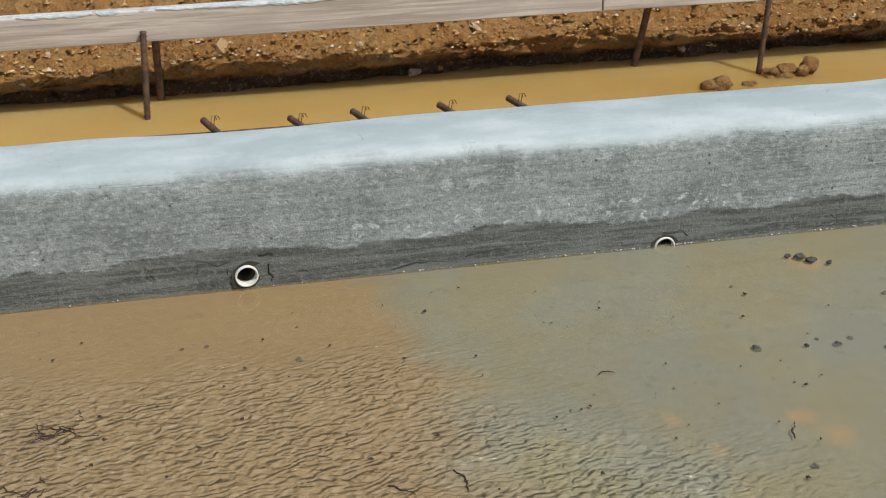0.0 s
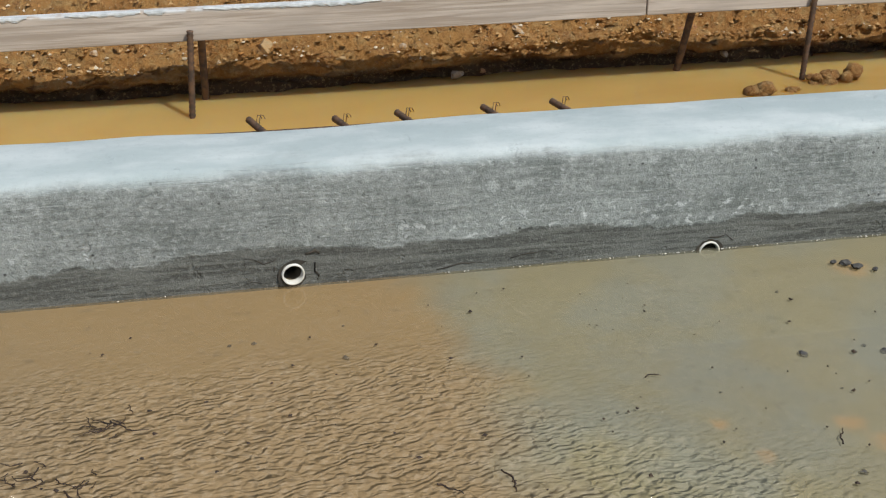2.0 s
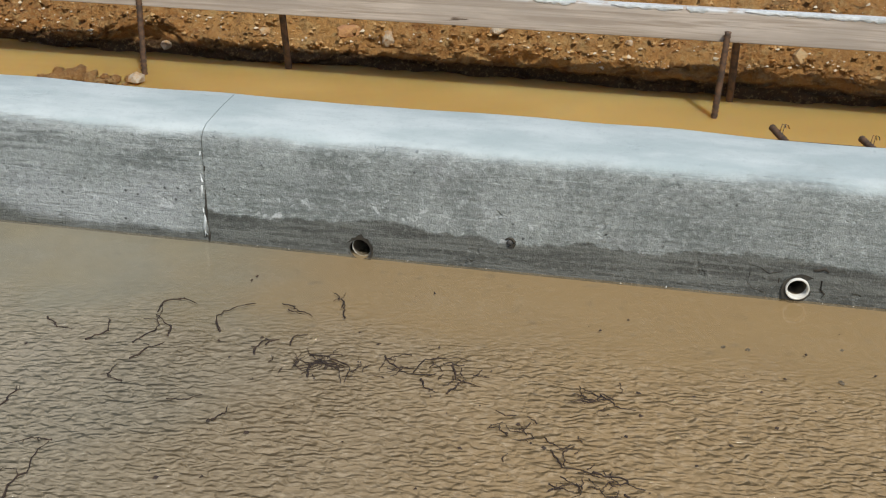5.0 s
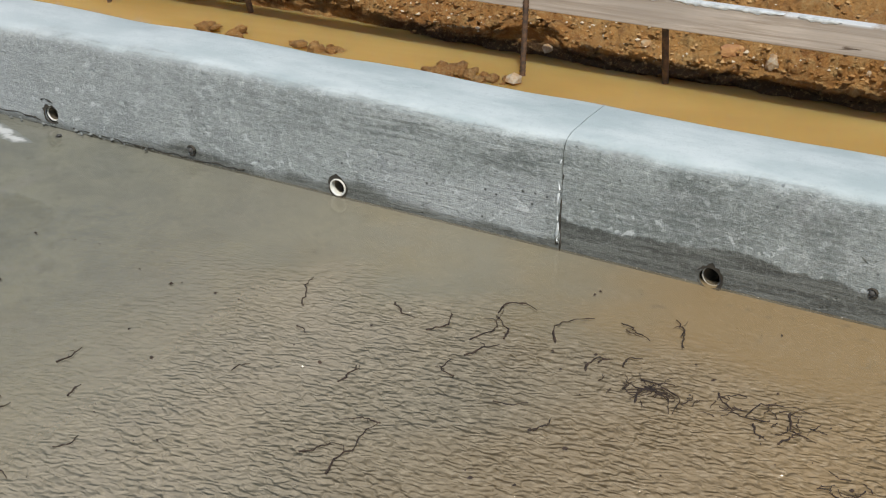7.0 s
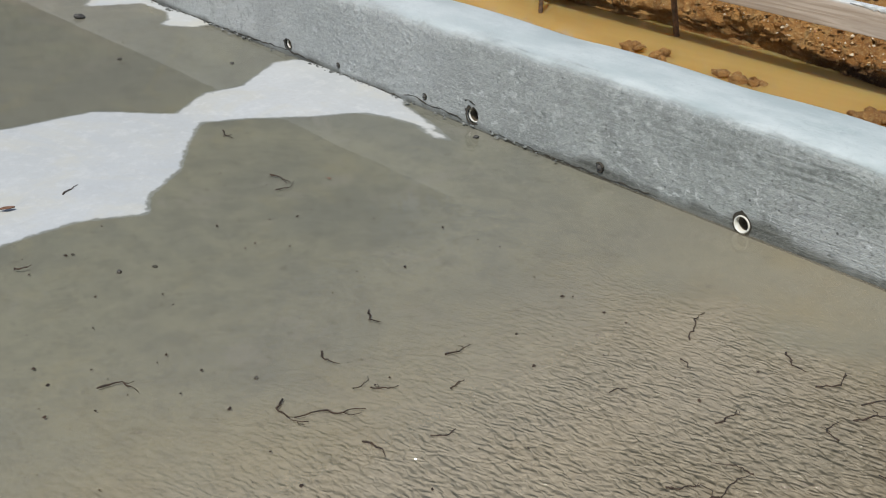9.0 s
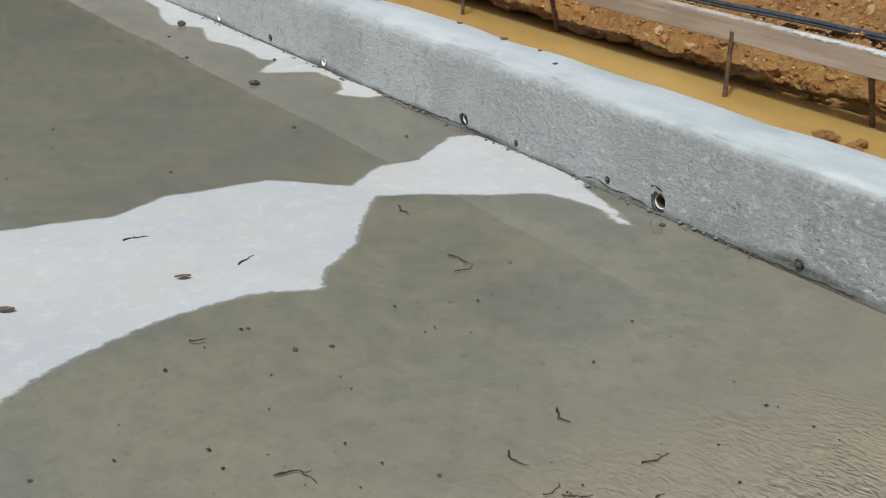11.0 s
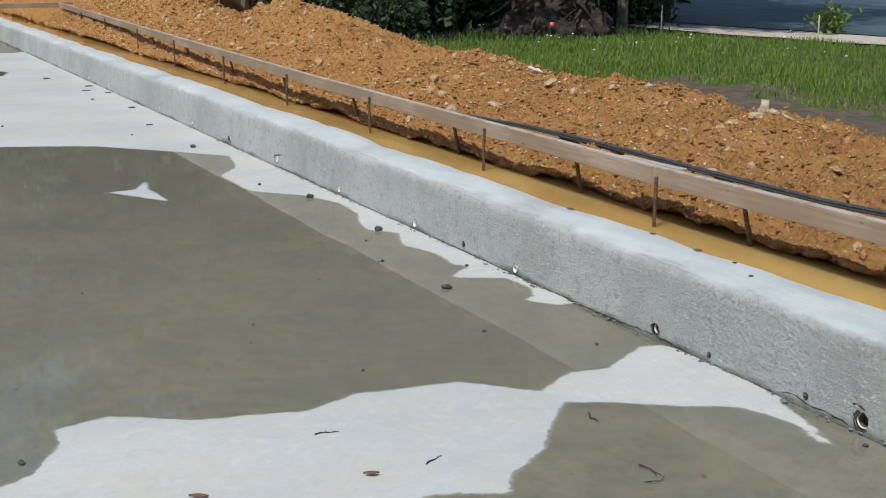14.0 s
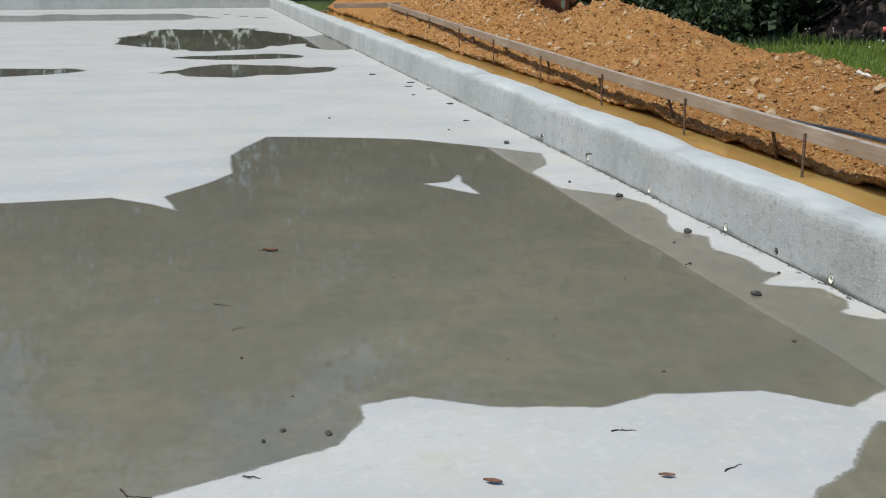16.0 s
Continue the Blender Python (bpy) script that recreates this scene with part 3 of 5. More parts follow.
def kerb_run(name, x0, x1, label, seed):
    """One pour of the kerb: hand-rounded shoulders, slightly wavy top."""
    x = np.arange(x0, x1 + 0.001, (x1 - x0) / max(2, round((x1 - x0) / 0.05)))
    mine = [(px, pz, 0.0305 * pipe_size(px)) for px, pz, _, _ in PIPES if x0 + 0.06 < px < x1 - 0.06]
    for px, _, _ in mine:
        x = np.sort(np.append(x[np.abs(x - px) > 0.052], [px - 0.045, px + 0.045]))
    prof = [(0.0, -0.045), (0.0, 0.105), (0.0, 0.215), (0.0015, 0.245), (0.006, 0.262), (0.018, 0.275), (0.042, 0.283), (0.13, 0.288), (0.222, 0.288), (0.242, 0.281), (0.251, 0.262), (0.254, 0.1), (0.254, -0.05)]
    X = np.repeat(x[:, None], len(prof), 1)
    P = np.array(prof)
    up = np.clip(P[:, 1] / 0.25, 0, 1)[None]
    n1, n2 = fractal(x * 1.1 + seed, x * 0 + 3, 3)[:, None], fractal(x * 1.6 + 9, x * 0 + seed, 3)[:, None]
    Y = P[:, 0][None] + 0.006 * n1 * up * (P[:, 0] < 0.1)[None] + 0.009 * n2 * (P[:, 0] > 0.1)[None]
    Z = P[:, 1][None] + 0.006 * n2 * np.clip((P[:, 1] - 0.2) / 0.06, 0, 1)[None]
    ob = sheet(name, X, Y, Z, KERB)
    bm = bmesh.new()
    bm.from_mesh(ob.data)
    for px, pz, hole in mine:
        # an opening for the sleeve
        quad = next(f for f in bm.faces if abs(f.calc_center_median().x - px) < 1e-3 and f.calc_center_median().y < 0.05 and f.calc_center_median().z < 0.05)
        c = sorted((v.co.copy() for v in quad.verts), key=lambda q: (q.z > 0, q.x))
        bmesh.ops.delete(bm, geom=[quad], context="FACES_ONLY")
        inner, outer = [], []
        turns = sorted([6.28319 * (k + 0.5) / 28 for k in range(28)] + [math.atan2(zz - pz, xx) % 6.28319 for xx in (-0.045, 0.045) for zz in (-0.045, 0.105)])
        for a in turns:
            d = Vector((math.cos(a), 0, math.sin(a)))
            reach = min(0.045 / max(abs(d.x), 1e-6), ((0.105 - pz) if d.z > 0 else (pz + 0.045)) / max(abs(d.z), 1e-6))
            for ring, r in ((inner, hole), (outer, reach)):
                u, w = (d.x * r + 0.045) / 0.09, (pz + d.z * r + 0.045) / 0.15
                y = (c[0].y * (1 - u) + c[1].y * u) * (1 - w) + (c[2].y * (1 - u) + c[3].y * u) * w
                ring.append(bm.verts.new((px + d.x * r, y, pz + d.z * r)))
        for k in range(32):
            bm.faces.new((inner[k], outer[k], outer[(k + 1) % 32], inner[(k + 1) % 32]))
    for end, order in ((x0, 1), (x1, -1)):
        rim = sorted((v for v in bm.verts if abs(v.co.x - end) < 1e-4), key=lambda v: v.index)
        bm.faces.new([bm.verts.new(v.co) for v in rim][::order])
    bm.to_mesh(ob.data)
    bm.free()
    return tagged(ob, label, "kerb", "cast kerb", "structure")


kerb_run("kerb", -1.3555, 6.0, "grey cast concrete kerb, face toned darker than its trowelled white top, wet along its foot", 1.0)
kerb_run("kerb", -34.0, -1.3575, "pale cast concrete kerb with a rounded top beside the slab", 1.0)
bm = bmesh.new()
box(bm, (-34.3, -10, -0.1), (-34.0, 0.235, 0.29), 0.02)
tagged(link("kerb", bm, KERB), "pale cast concrete kerb across the end of the slab", "kerb", "cast kerb", "structure")

# ---- trench, bank and ground ----
MUD_Z = 0.05
gx, gy = np.meshgrid(span_of((-30.9, 6.1, 0.5)), np.array([0.23, 0.6, 1.5]), indexing="ij")
tagged(sheet("trench_water", gx, gy, gx * 0 + MUD_Z, MUDDY), "opaque orange muddy water filling the footing trench", "muddy water", kind="structure")


def crest(x):
    c = 0.46 + 0.05 * np.sin(x * 0.9) + 0.008 * np.clip(-x, 0, 12)
    return c + 0.26 * np.exp(-((x + 14.0) / 1.3) ** 2) + 0.16 * np.exp(-((x + 19.0) / 1.6) ** 2) - 0.08 * np.exp(-((x + 11.6) / 0.6) ** 2) - 0.21 * np.exp(-((x + 4.2) / 2.7) ** 2)


def bank_surface(X, V):
    """Across the bank: V runs 0 at the water to 1 at the lawn."""
    key = np.array([0, 0.04, 0.08, 0.13, 0.18, 0.3, 0.5, 0.66, 0.8, 1.0])
    yy = np.interp(V, key, [1.18, 1.178, 1.172, 1.155, 1.162, 1.32, 1.85, 2.3, 2.8, 3.7])
    zz = np.interp(V, key, [0.0, 0.06, 0.085, 0.108, 0.15, 0.28, 0.40, 0.46, 0.32, 0.06])
    # further along the bank slopes gently to a low undercut lip
    w = np.clip((-X - 3.2) / 1.3, 0, 1)
    yy = yy * (1 - w) + w * np.interp(V, key, [1.235, 1.235, 1.215, 1.14, 1.14, 1.34, 1.85, 2.3, 2.8, 3.7])
    zz = zz * (1 - w) + w * np.interp(V, key, [0.0, 0.045, 0.07, 0.078, 0.11, 0.25, 0.39, 0.45, 0.32, 0.06])
    zz = zz + (crest(X) - 0.46) * np.interp(V, [0.25, 0.6, 0.75, 1], [0, 1, 0.8, 0])
    # the lip rises and falls, with a hollow broken out of it
    lip = 0.016 * fractal(X * 2.1 + 5, X * 0 + 2, 3) + 0.055 * np.exp(-((X + 2.02) / 0.12) ** 4)
    zz = zz + lip * np.interp(V, [0, 0.06, 0.11, 0.18, 0.3], [0, 0.5, 1, 0.9, 0])
    k = np.interp(V, [0, 0.1, 0.3, 0.9, 1], [0.2, 0.3, 0.8, 1, 0.2])
    big, small = fractal(X * 1.7, yy * 1.7 + 3, 4), fractal(X * 11, V * 70, 4, 0.7)
    yy = yy + (0.022 * fractal(X * 2.3, V * 3, 4) + 0.013 * fractal(X * 13, V * 40, 3, 0.7)) * np.interp(V, [0, 0.2, 0.4, 1], [1, 1, 0.4, 0])
    return yy, zz + k * (np.where(X < -3, 0.06, 0.045) * big + 0.036 * small)


gx, gv = np.meshgrid(span_of((-31, -16, 0.06), (-16, -9.5, 0.03), (-9.5, 3.5, 0.015), (3.5, 6.2, 0.05)), np.linspace(0, 1, 110), indexing="ij")
gy, gz = bank_surface(gx, gv)
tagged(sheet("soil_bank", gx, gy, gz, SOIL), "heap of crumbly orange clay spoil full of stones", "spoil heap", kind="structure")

# ---- form boards, stakes, rebar ----
def form_board(a, b, label):
    """A two-by-four on edge from point a to point b (centres of its ends)."""
    a, b = Vector(a), Vector(b)
    L = (b - a).length / 2
    bm = bmesh.new()
    box(bm, (-L, -0.019, -0.045), (L, 0.019, 0.045), 0.003)
    bmesh.ops.bisect_plane(bm, geom=bm.verts[:] + bm.edges[:] + bm.faces[:], plane_co=(0, 0, 0), plane_no=(1, 0, 0))
    ob = link("form_board", bm, TIMBER)
    d = b - a
    ob.matrix_world = Matrix.Translation((a + b) / 2) @ Euler((0, -math.atan2(d.z, math.hypot(d.x, d.y)), math.atan2(d.y, d.x))).to_matrix().to_4x4()
    return tagged(ob, label, "formwork board", "form boards")


NODES = [(4.6, 0.998, 0.325), (1.15, 0.996, 0.322), (-5.42, 0.992, 0.292), (-10.3, 1.045, 0.315), (-15.2, 1.155, 0.352), (-20.0, 1.31, 0.385), (-24.3, 1.46, 0.405)]
for i, (q, p) in enumerate(zip(NODES, NODES[1:])):
    form_board(Vector(p) + Vector((0.004, 0, 0)), q, "weathered timber form board on edge, cement splashed along its top" if i < 2 else "plain timber form board on edge, nailed to steel stakes")
form_board((-5.75, 1.034, 0.292), (-5.25, 1.034, 0.298), "short timber splice nailed behind a form board joint")
form_board((-24.34, 0.45, 0.40), (-24.34, 5.6, 0.42), "timber form board closing the end of the trench")


def crust(x, length, seed):
    """A plate of cement dried along a board's top edge, lapping over its face."""
    rng = random.Random(seed)
    y, z = board_at(x)
    n = max(5, int(length / 0.012))
    bm, rows = bmesh.new(), []
    for i in range(n + 1):
        t = i / n
        drop = (0.004 + 0.007 * rng.random()) * min(1, 6 * t, 6 * (1 - t)) + 0.001
        p = x + (t - 0.5) * length
        rows.append([bm.verts.new(q) for q in ((p, 0.0, 0.046), (p, -0.012, 0.0475 + 0.001 * rng.random()), (p, -0.0205, 0.047), (p, -0.0212 - 0.001 * rng.random(), 0.046 - drop * 0.5), (p, -0.0205, 0.046 - drop), (p, -0.0185, 0.045 - drop))])
    for a, b in zip(rows, rows[1:]):
        for k in range(5):
            bm.faces.new((a[k], a[k + 1], b[k + 1], b[k]))
    for row in (rows[0], rows[-1][::-1]):
        bm.faces.new(row)
    ob = link("cement_crust", bm, CEMENT)
    ob.matrix_world = pose(0, y, z)
    return tagged(ob, "pale bluish cement crust dried on a form board's edge", "cement", "cement splashes on the boards")


def board_at(x):
    pts = sorted(NODES)
    return [float(np.interp(x, [p[0] for p in pts], [p[k] for p in pts])) for k in (1, 2)]


rng = random.Random(77)
x = -3.4
while x < 2.4:
    length = rng.choice((0.06, 0.12, 0.2, 0.34, 0.5))
    crust(x + length / 2, length, int(x * 1000))
    x += length + rng.choice((0.01, 0.04, 0.1, 0.25))


def ribbed(bm, a, b, r, pitch=0.013):
    """A deformed reinforcing bar."""
    a, b = Vector(a), Vector(b)
    n = max(4, int((b - a).length / pitch) * 2)
    pts = [a.lerp(b, i / n) for i in range(n + 1)]
    tube(bm, pts, [r * (0.93 if i % 2 else 1.22) for i in range(n + 1)], 8)


bm = bmesh.new()
ribbed(bm, (0, 0, -0.2), (0, 0, 0.27), 0.0085)
bm.to_mesh(me := bpy.data.meshes.new("rebar_stake"))
bm.free()
stake = tagged(link_mesh("rebar_stake", me, RUST, None, "", True), "ribbed rusty rebar stake driven against a form board", "stake", "stakes of the formwork")
FRONT = [(-0.195, 3), (1.675, 1), (-1.94, 1), (-3.68, 2), (-5.37, 1), (-7.14, 0), (-8.93, 1), (-10.8, 0), (-12.8, 0), (-14.9, -1), (-17.0, 0), (-19.4, 1), (-21.6, 0), (3.6, 1)]
for i, (x, lean) in enumerate(FRONT):
    y, z = board_at(x)
    m = pose(x, y - 0.0305, z - 0.27 + 0.01 * math.sin(x * 7), 1.0, lean, 40 * i)
    if i:
        copy_thing(stake, m)
    else:
        stake.matrix_basis = m
bm = bmesh.new()
tube(bm, [(0, 0, -0.2), (0, 0, 0.0), (0, 0, 0.27), (0, 0, 0.278)], [0.011, 0.011, 0.011, 0.007], 10)
pin = tagged(link("steel_pin", bm, RUST, None, "", True), "smooth rusty steel pin leaning against the back of a form board", "stake", "stakes of the formwork")
REAR = [(-0.152, 0.1), (1.32, 2.0), (-1.52, 2.5), (-3.13, 3.5), (-4.85, 4), (-6.27, 9), (-7.78, 14), (-9.5, 4), (-11.2, 10), (-12.9, 10), (-14.7, 9), (-16.5, 10), (-18.4, 6), (-20.6, 6), (3.1, 3)]
for i, (x, lean) in enumerate(REAR):
    y, z = board_at(x)
    m = pose(x, y + 0.125, 0.04, 17, lean, 0)
    if i:
        copy_thing(pin, m)
    else:
        pin.matrix_basis = m

mat_base = base("rebar_mat", pose(0, 0, 0), "tied rusty rebar mat lying in the muddy trench", "reinforcement")
for x, tilt in ((-0.05, 0.012), (0.182, 0.0), (0.354, 0.006), (0.597, 0.006), (0.796, 0.01), (1.03, -0.045), (-0.27, -0.05)):
    bm = bmesh.new()
    ribbed(bm, (x + 0.16, 0.32, 0.095 + tilt * 0.5), (x + 0.006, 0.738, 0.107 + tilt), 0.0085)
    part("cross_bar", bm, RUST, mat_base)
    bm = bmesh.new()
    c = Vector((x + 0.024, 0.70, 0.116 + tilt))
    for s in (0.0, 0.008):
        tube(bm, [c + Vector((s, 0.0, -0.02)), c + Vector((s, -0.004, 0.002)), c + Vector((s + 0.004, 0.004, 0.016)), c + Vector((s + 0.012, 0.008, 0.012)), c + Vector((s + 0.016, 0.01, 0.002))], 0.0011, 5)
    part("tie_wire", bm, RUST, mat_base)
for y, z in ((0.69, 0.098), (0.42, 0.092)):
    bm = bmesh.new()
    tube(bm, [(-0.5 + 0.25 * i, y + 0.004 * math.sin(i * 2), z - 0.05 * (i == 0) - 0.08 * (i > 6)) for i in range(9)], 0.0075, 8)
    part("long_bar", bm, RUST, mat_base)


# ---- weep pipes and marks in the kerb ----
def weep_pipe(x, z, out, tip, label):
    """A short plastic sleeve through the kerb, open at the slab."""
    root = base("weep_pipe", pose(x, 0, z, 0, 0, tip), label, "drain pipe", "weep pipes of the kerb")
    bm = bmesh.new()
    f = pipe_size(x)
    ro, ri, n = 0.030 * f, 0.0255 * f, 28
    rings = [(ro, 0.1), (ro, -out + 0.001), (ro - 0.0012, -out), (ri + 0.001, -out), (ri, -out + 0.001), (ri, 0.012)]
    vs = [[bm.verts.new((r * math.cos(6.2832 * k / n), y, r * math.sin(6.2832 * k / n))) for k in range(n)] for r, y in rings]
    for a, b in zip(vs, vs[1:]):
        for k in range(n):
            bm.faces.new((a[k], b[k], b[(k + 1) % n], a[(k + 1) % n]))
    part("sleeve", bm, PVC, root)
    bm = bmesh.new()
    vs = [[bm.verts.new((ri * math.cos(6.2832 * k / n), y, ri * math.sin(6.2832 * k / n))) for k in range(n)] for y in (0.012, 0.1)]
    for k in range(n):
        bm.faces.new((vs[0][k], vs[1][k], vs[1][(k + 1) % n], vs[0][(k + 1) % n]))
    part("bore", bm, BORE, root, "bore stained brown by silt")
    bm = bmesh.new()
    n = 24
    vs = [bm.verts.new((ri * math.cos(6.2832 * k / n), 0.095, ri * math.sin(6.2832 * k / n) * 0.99)) for k in range(n)]
    bm.faces.new(vs)
    part("silt_plug", bm, DARK, root, "dark wet silt inside the pipe")
    bm = bmesh.new()
    ring, n = [], 26
    rng = random.Random(int(x * 10))
    for k in range(n):
        a = 6.2832 * k / n
        w = (0.0345 if x > -2.5 else 0.032) + rng.uniform(0, 0.006) + 0.012 * max(0, math.sin(a * 2 + x)) * rng.random()
        ring.append((bm.verts.new((0.029 * f * math.cos(a), -0.0015, 0.029 * f * math.sin(a))), bm.verts.new((w * f * math.cos(a), -0.0025 - 0.001 * rng.random(), w * f * math.sin(a)))))
    for k in range(n):
        (a, b), (c, d) = ring[k], ring[(k + 1) % n]
        bm.faces.new((a, b, d, c))
    part("gap", bm, DARK, root, "dark ragged gap round the sleeve")
    return root


for x, z, out, tip in PIPES:
    weep_pipe(x, z, out, tip, "white plastic weep pipe half drowned at the kerb foot" if z < 0.02 else "white plastic weep pipe set low in the kerb face")


def crack(pts, r, seed):
    rng = random.Random(seed)
    bm = bmesh.new()
    line = []
    for a, b in zip(pts, pts[1:]):
        n = max(2, int(math.hypot(b[0] - a[0], b[1] - a[1]) / 0.018))
        for i in range(n):
            t = i / n
            line.append((a[0] + (b[0] - a[0]) * t + rng.uniform(-0.003, 0.003), -0.0005, a[1] + (b[1] - a[1]) * t + rng.uniform(-0.004, 0.004)))
    tube(bm, line, [r * 0.62 * rng.uniform(0.2, 1.6) for _ in line], 5)
    return bm


kerbs = [o for o in scene.objects if o.name.startswith("kerb")]
near_kerb, far_kerb = kerbs[0], kerbs[1]
for i, (pts, r) in enumerate(((((0.03, 0.075), (0.055, 0.085), (0.07, 0.07)), 0.005), (((-0.02, 0.075), (-0.06, 0.06), (-0.1, 0.08), (-0.105, 0.035), (-0.09, 0.015), (-0.05, 0.02)), 0.0016),
                              (((0.05, 0.05), (0.06, 0.02), (0.05, 0.004)), 0.004), (((-0.035, 0.05), (-0.04, 0.02)), 0.003), (((0.33, 0.012), (0.42, 0.022), (0.47, 0.014)), 0.0018),
                              (((0.5, 0.02), (0.58, 0.034), (0.62, 0.024)), 0.002), (((0.98, 0.03), (1.03, 0.034), (1.06, 0.0)), 0.002), (((-1.3565, 0.0), (-1.3565, 0.1), (-1.3565, 0.252)), 0.0046))):
    part("crack", crack(pts, r, i), DARK, near_kerb, "dark crack in the mortar")
for i, (pts, r) in enumerate(((((-2.3, 0.006), (-2.7, 0.003), (-2.95, 0.008)), 0.0025), (((-3.06, 0.012), (-3.16, 0.02), (-3.24, 0.018), (-3.3, 0.03), (-3.36, 0.012)), 0.0028),
                              (((-3.36, 0.008), (-3.8, 0.006), (-4.0, 0.02), (-4.3, 0.008), (-4.9, 0.004)), 0.003), (((-4.95, 0.006), (-5.5, 0.01), (-6.1, 0.004), (-6.9, 0.01)), 0.0032),
                              (((-7.0, 0.006), (-7.7, 0.012), (-8.4, 0.004), (-9.4, 0.006)), 0.003), (((-3.0, 0.075), (-3.03, 0.088), (-3.06, 0.076)), 0.004), (((-8.0, 0.09), (-8.1, 0.075), (-8.12, 0.05)), 0.004))):
    part("crack", crack(pts, r, 40 + i), DARK, far_kerb, "dark crack along the kerb foot")
part("mortar_lip", crack(((-1.364, 0.012), (-1.3645, 0.1), (-1.363, 0.25)), 0.0055, 71), CEMENT, far_kerb, "pale mortar lip along the joint")
# broken stubs of form ties
for x, z, s in ((-0.634, 0.073, 0.009), (-2.483, 0.029, 0.011), (-3.24, 0.04, 0.008), (-3.7, 0.034, 0.007), (-5.48, 0.04, 0.01), (-9.1, 0.052, 0.012)):
    root = base("form_tie", pose(x, 0, z), "snapped form tie stub with a dark socket in the kerb", "form tie", "form ties of the kerb")
    bm = bmesh.new()
    pts = [(s * 1.25 * math.cos(a), -0.002, s * 1.25 * math.sin(a)) for a in np.linspace(-1.9, 2.6, 14)]
    tube(bm, pts, [s * 0.28 * (0.5 + 0.9 * math.sin(3.14 * i / 13)) for i in range(14)], 6)
    part("socket", bm, DARK, root)
    bm = bmesh.new()
    tube(bm, [(0, 0.01, 0), (0, -0.003, 0), (0.002, -0.006, -0.001)], [s * 0.8, s * 0.8, s * 0.5], 9)
    part("stub", bm, PEBBLE, root, "worn grey stub")

# ---- stones and grit of the spoil heap ----
def on_bank(x, v):
    y, z = bank_surface(np.array([[float(x)]]), np.array([[float(v)]]))
    return float(y[0, 0]), float(z[0, 0])


kinds = []
for i in range(9):
    rng = random.Random(100 + i)
    bm = bmesh.new()
    rubble(bm, (0, 0, 0), 1.0, rng, 2 if i % 3 == 0 else 1)
    kinds.append(me := bpy.data.meshes.new("stone"))
    bm.to_mesh(me)
    bm.free()
    me.materials.append(STONE)


def stone(x, y, z, size, k, turn, label="angular pale stone bedded in the orange clay"):
    ob = new("stone", kinds[k % len(kinds)])
    ob.matrix_world = pose(x, y, z, 10 * math.sin(turn), 12 * math.cos(turn), turn * 57) @ Matrix.Diagonal((size, size, size, 1))
    return tagged(ob, label, "stone", "stones of the spoil heap")


rng = random.Random(7)
for x, v, s in ((0.04, 0.2, 0.068), (-0.86, 0.2, 0.055), (-0.46, 0.2, 0.026), (-0.93, 0.19, 0.03), (-1.21, 0.19, 0.062), (-1.34, 0.19, 0.06), (0.26, 0.18, 0.03), (-1.62, 0.2, 0.035), (0.82, 0.2, 0.04), (1.4, 0.2, 0.045), (0.45, 0.2, 0.03), (1.0, 0.2, 0.03), (0.62, 0.05, 0.035), (0.7, 0.05, 0.03), (1.5, 0.06, 0.04), (-1.95, 0.05, 0.04),
                (-5.6, 0.57, 0.1), (-6.0, 0.5, 0.075), (-6.35, 0.5, 0.06), (-6.2, 0.6, 0.05), (-5.7, 0.42, 0.05), (-5.0, 0.62, 0.07), (-4.7, 0.6, 0.05), (-6.3, 0.6, 0.06), (-6.9, 0.6, 0.06), (-7.4, 0.58, 0.06),
                (-5.3, 0.7, 0.08), (-8.2, 0.45, 0.055), (-8.8, 0.5, 0.05), (-9.6, 0.56, 0.07), (-11.6, 0.42, 0.11), (-13.2, 0.64, 0.14), (-13.0, 0.6, 0.08), (-15.6, 0.5, 0.11), (-15.3, 0.53, 0.12), (-12.4, 0.42, 0.13),
                (-19.6, 0.5, 0.13), (-20.3, 0.66, 0.2), (-20.8, 0.64, 0.16), (-21.5, 0.5, 0.13), (-14.0, 0.45, 0.08), (-10.1, 0.48, 0.06), (-7.2, 0.4, 0.05), (-4.4, 0.6, 0.06)):
    y, z = on_bank(x, v)
    stone(x, y + s * 0.1, z - s * 0.05, s * 0.62, rng.randrange(9), rng.uniform(0, 6))
for i in range(230):
    x, v = rng.uniform(-23, 3) if i % 3 else rng.uniform(-9.5, -3), rng.uniform(0.18, 0.92)
    y, z = on_bank(x, v)
    s = rng.uniform(0.012, 0.035) * (1 + 0.12 * max(0, -x - 4)) * (0.6 if x > -3 else 1)
    stone(x, y, z + s * 0.15, s, rng.randrange(9), rng.uniform(0, 6), "small angular stone bedded in the orange clay")


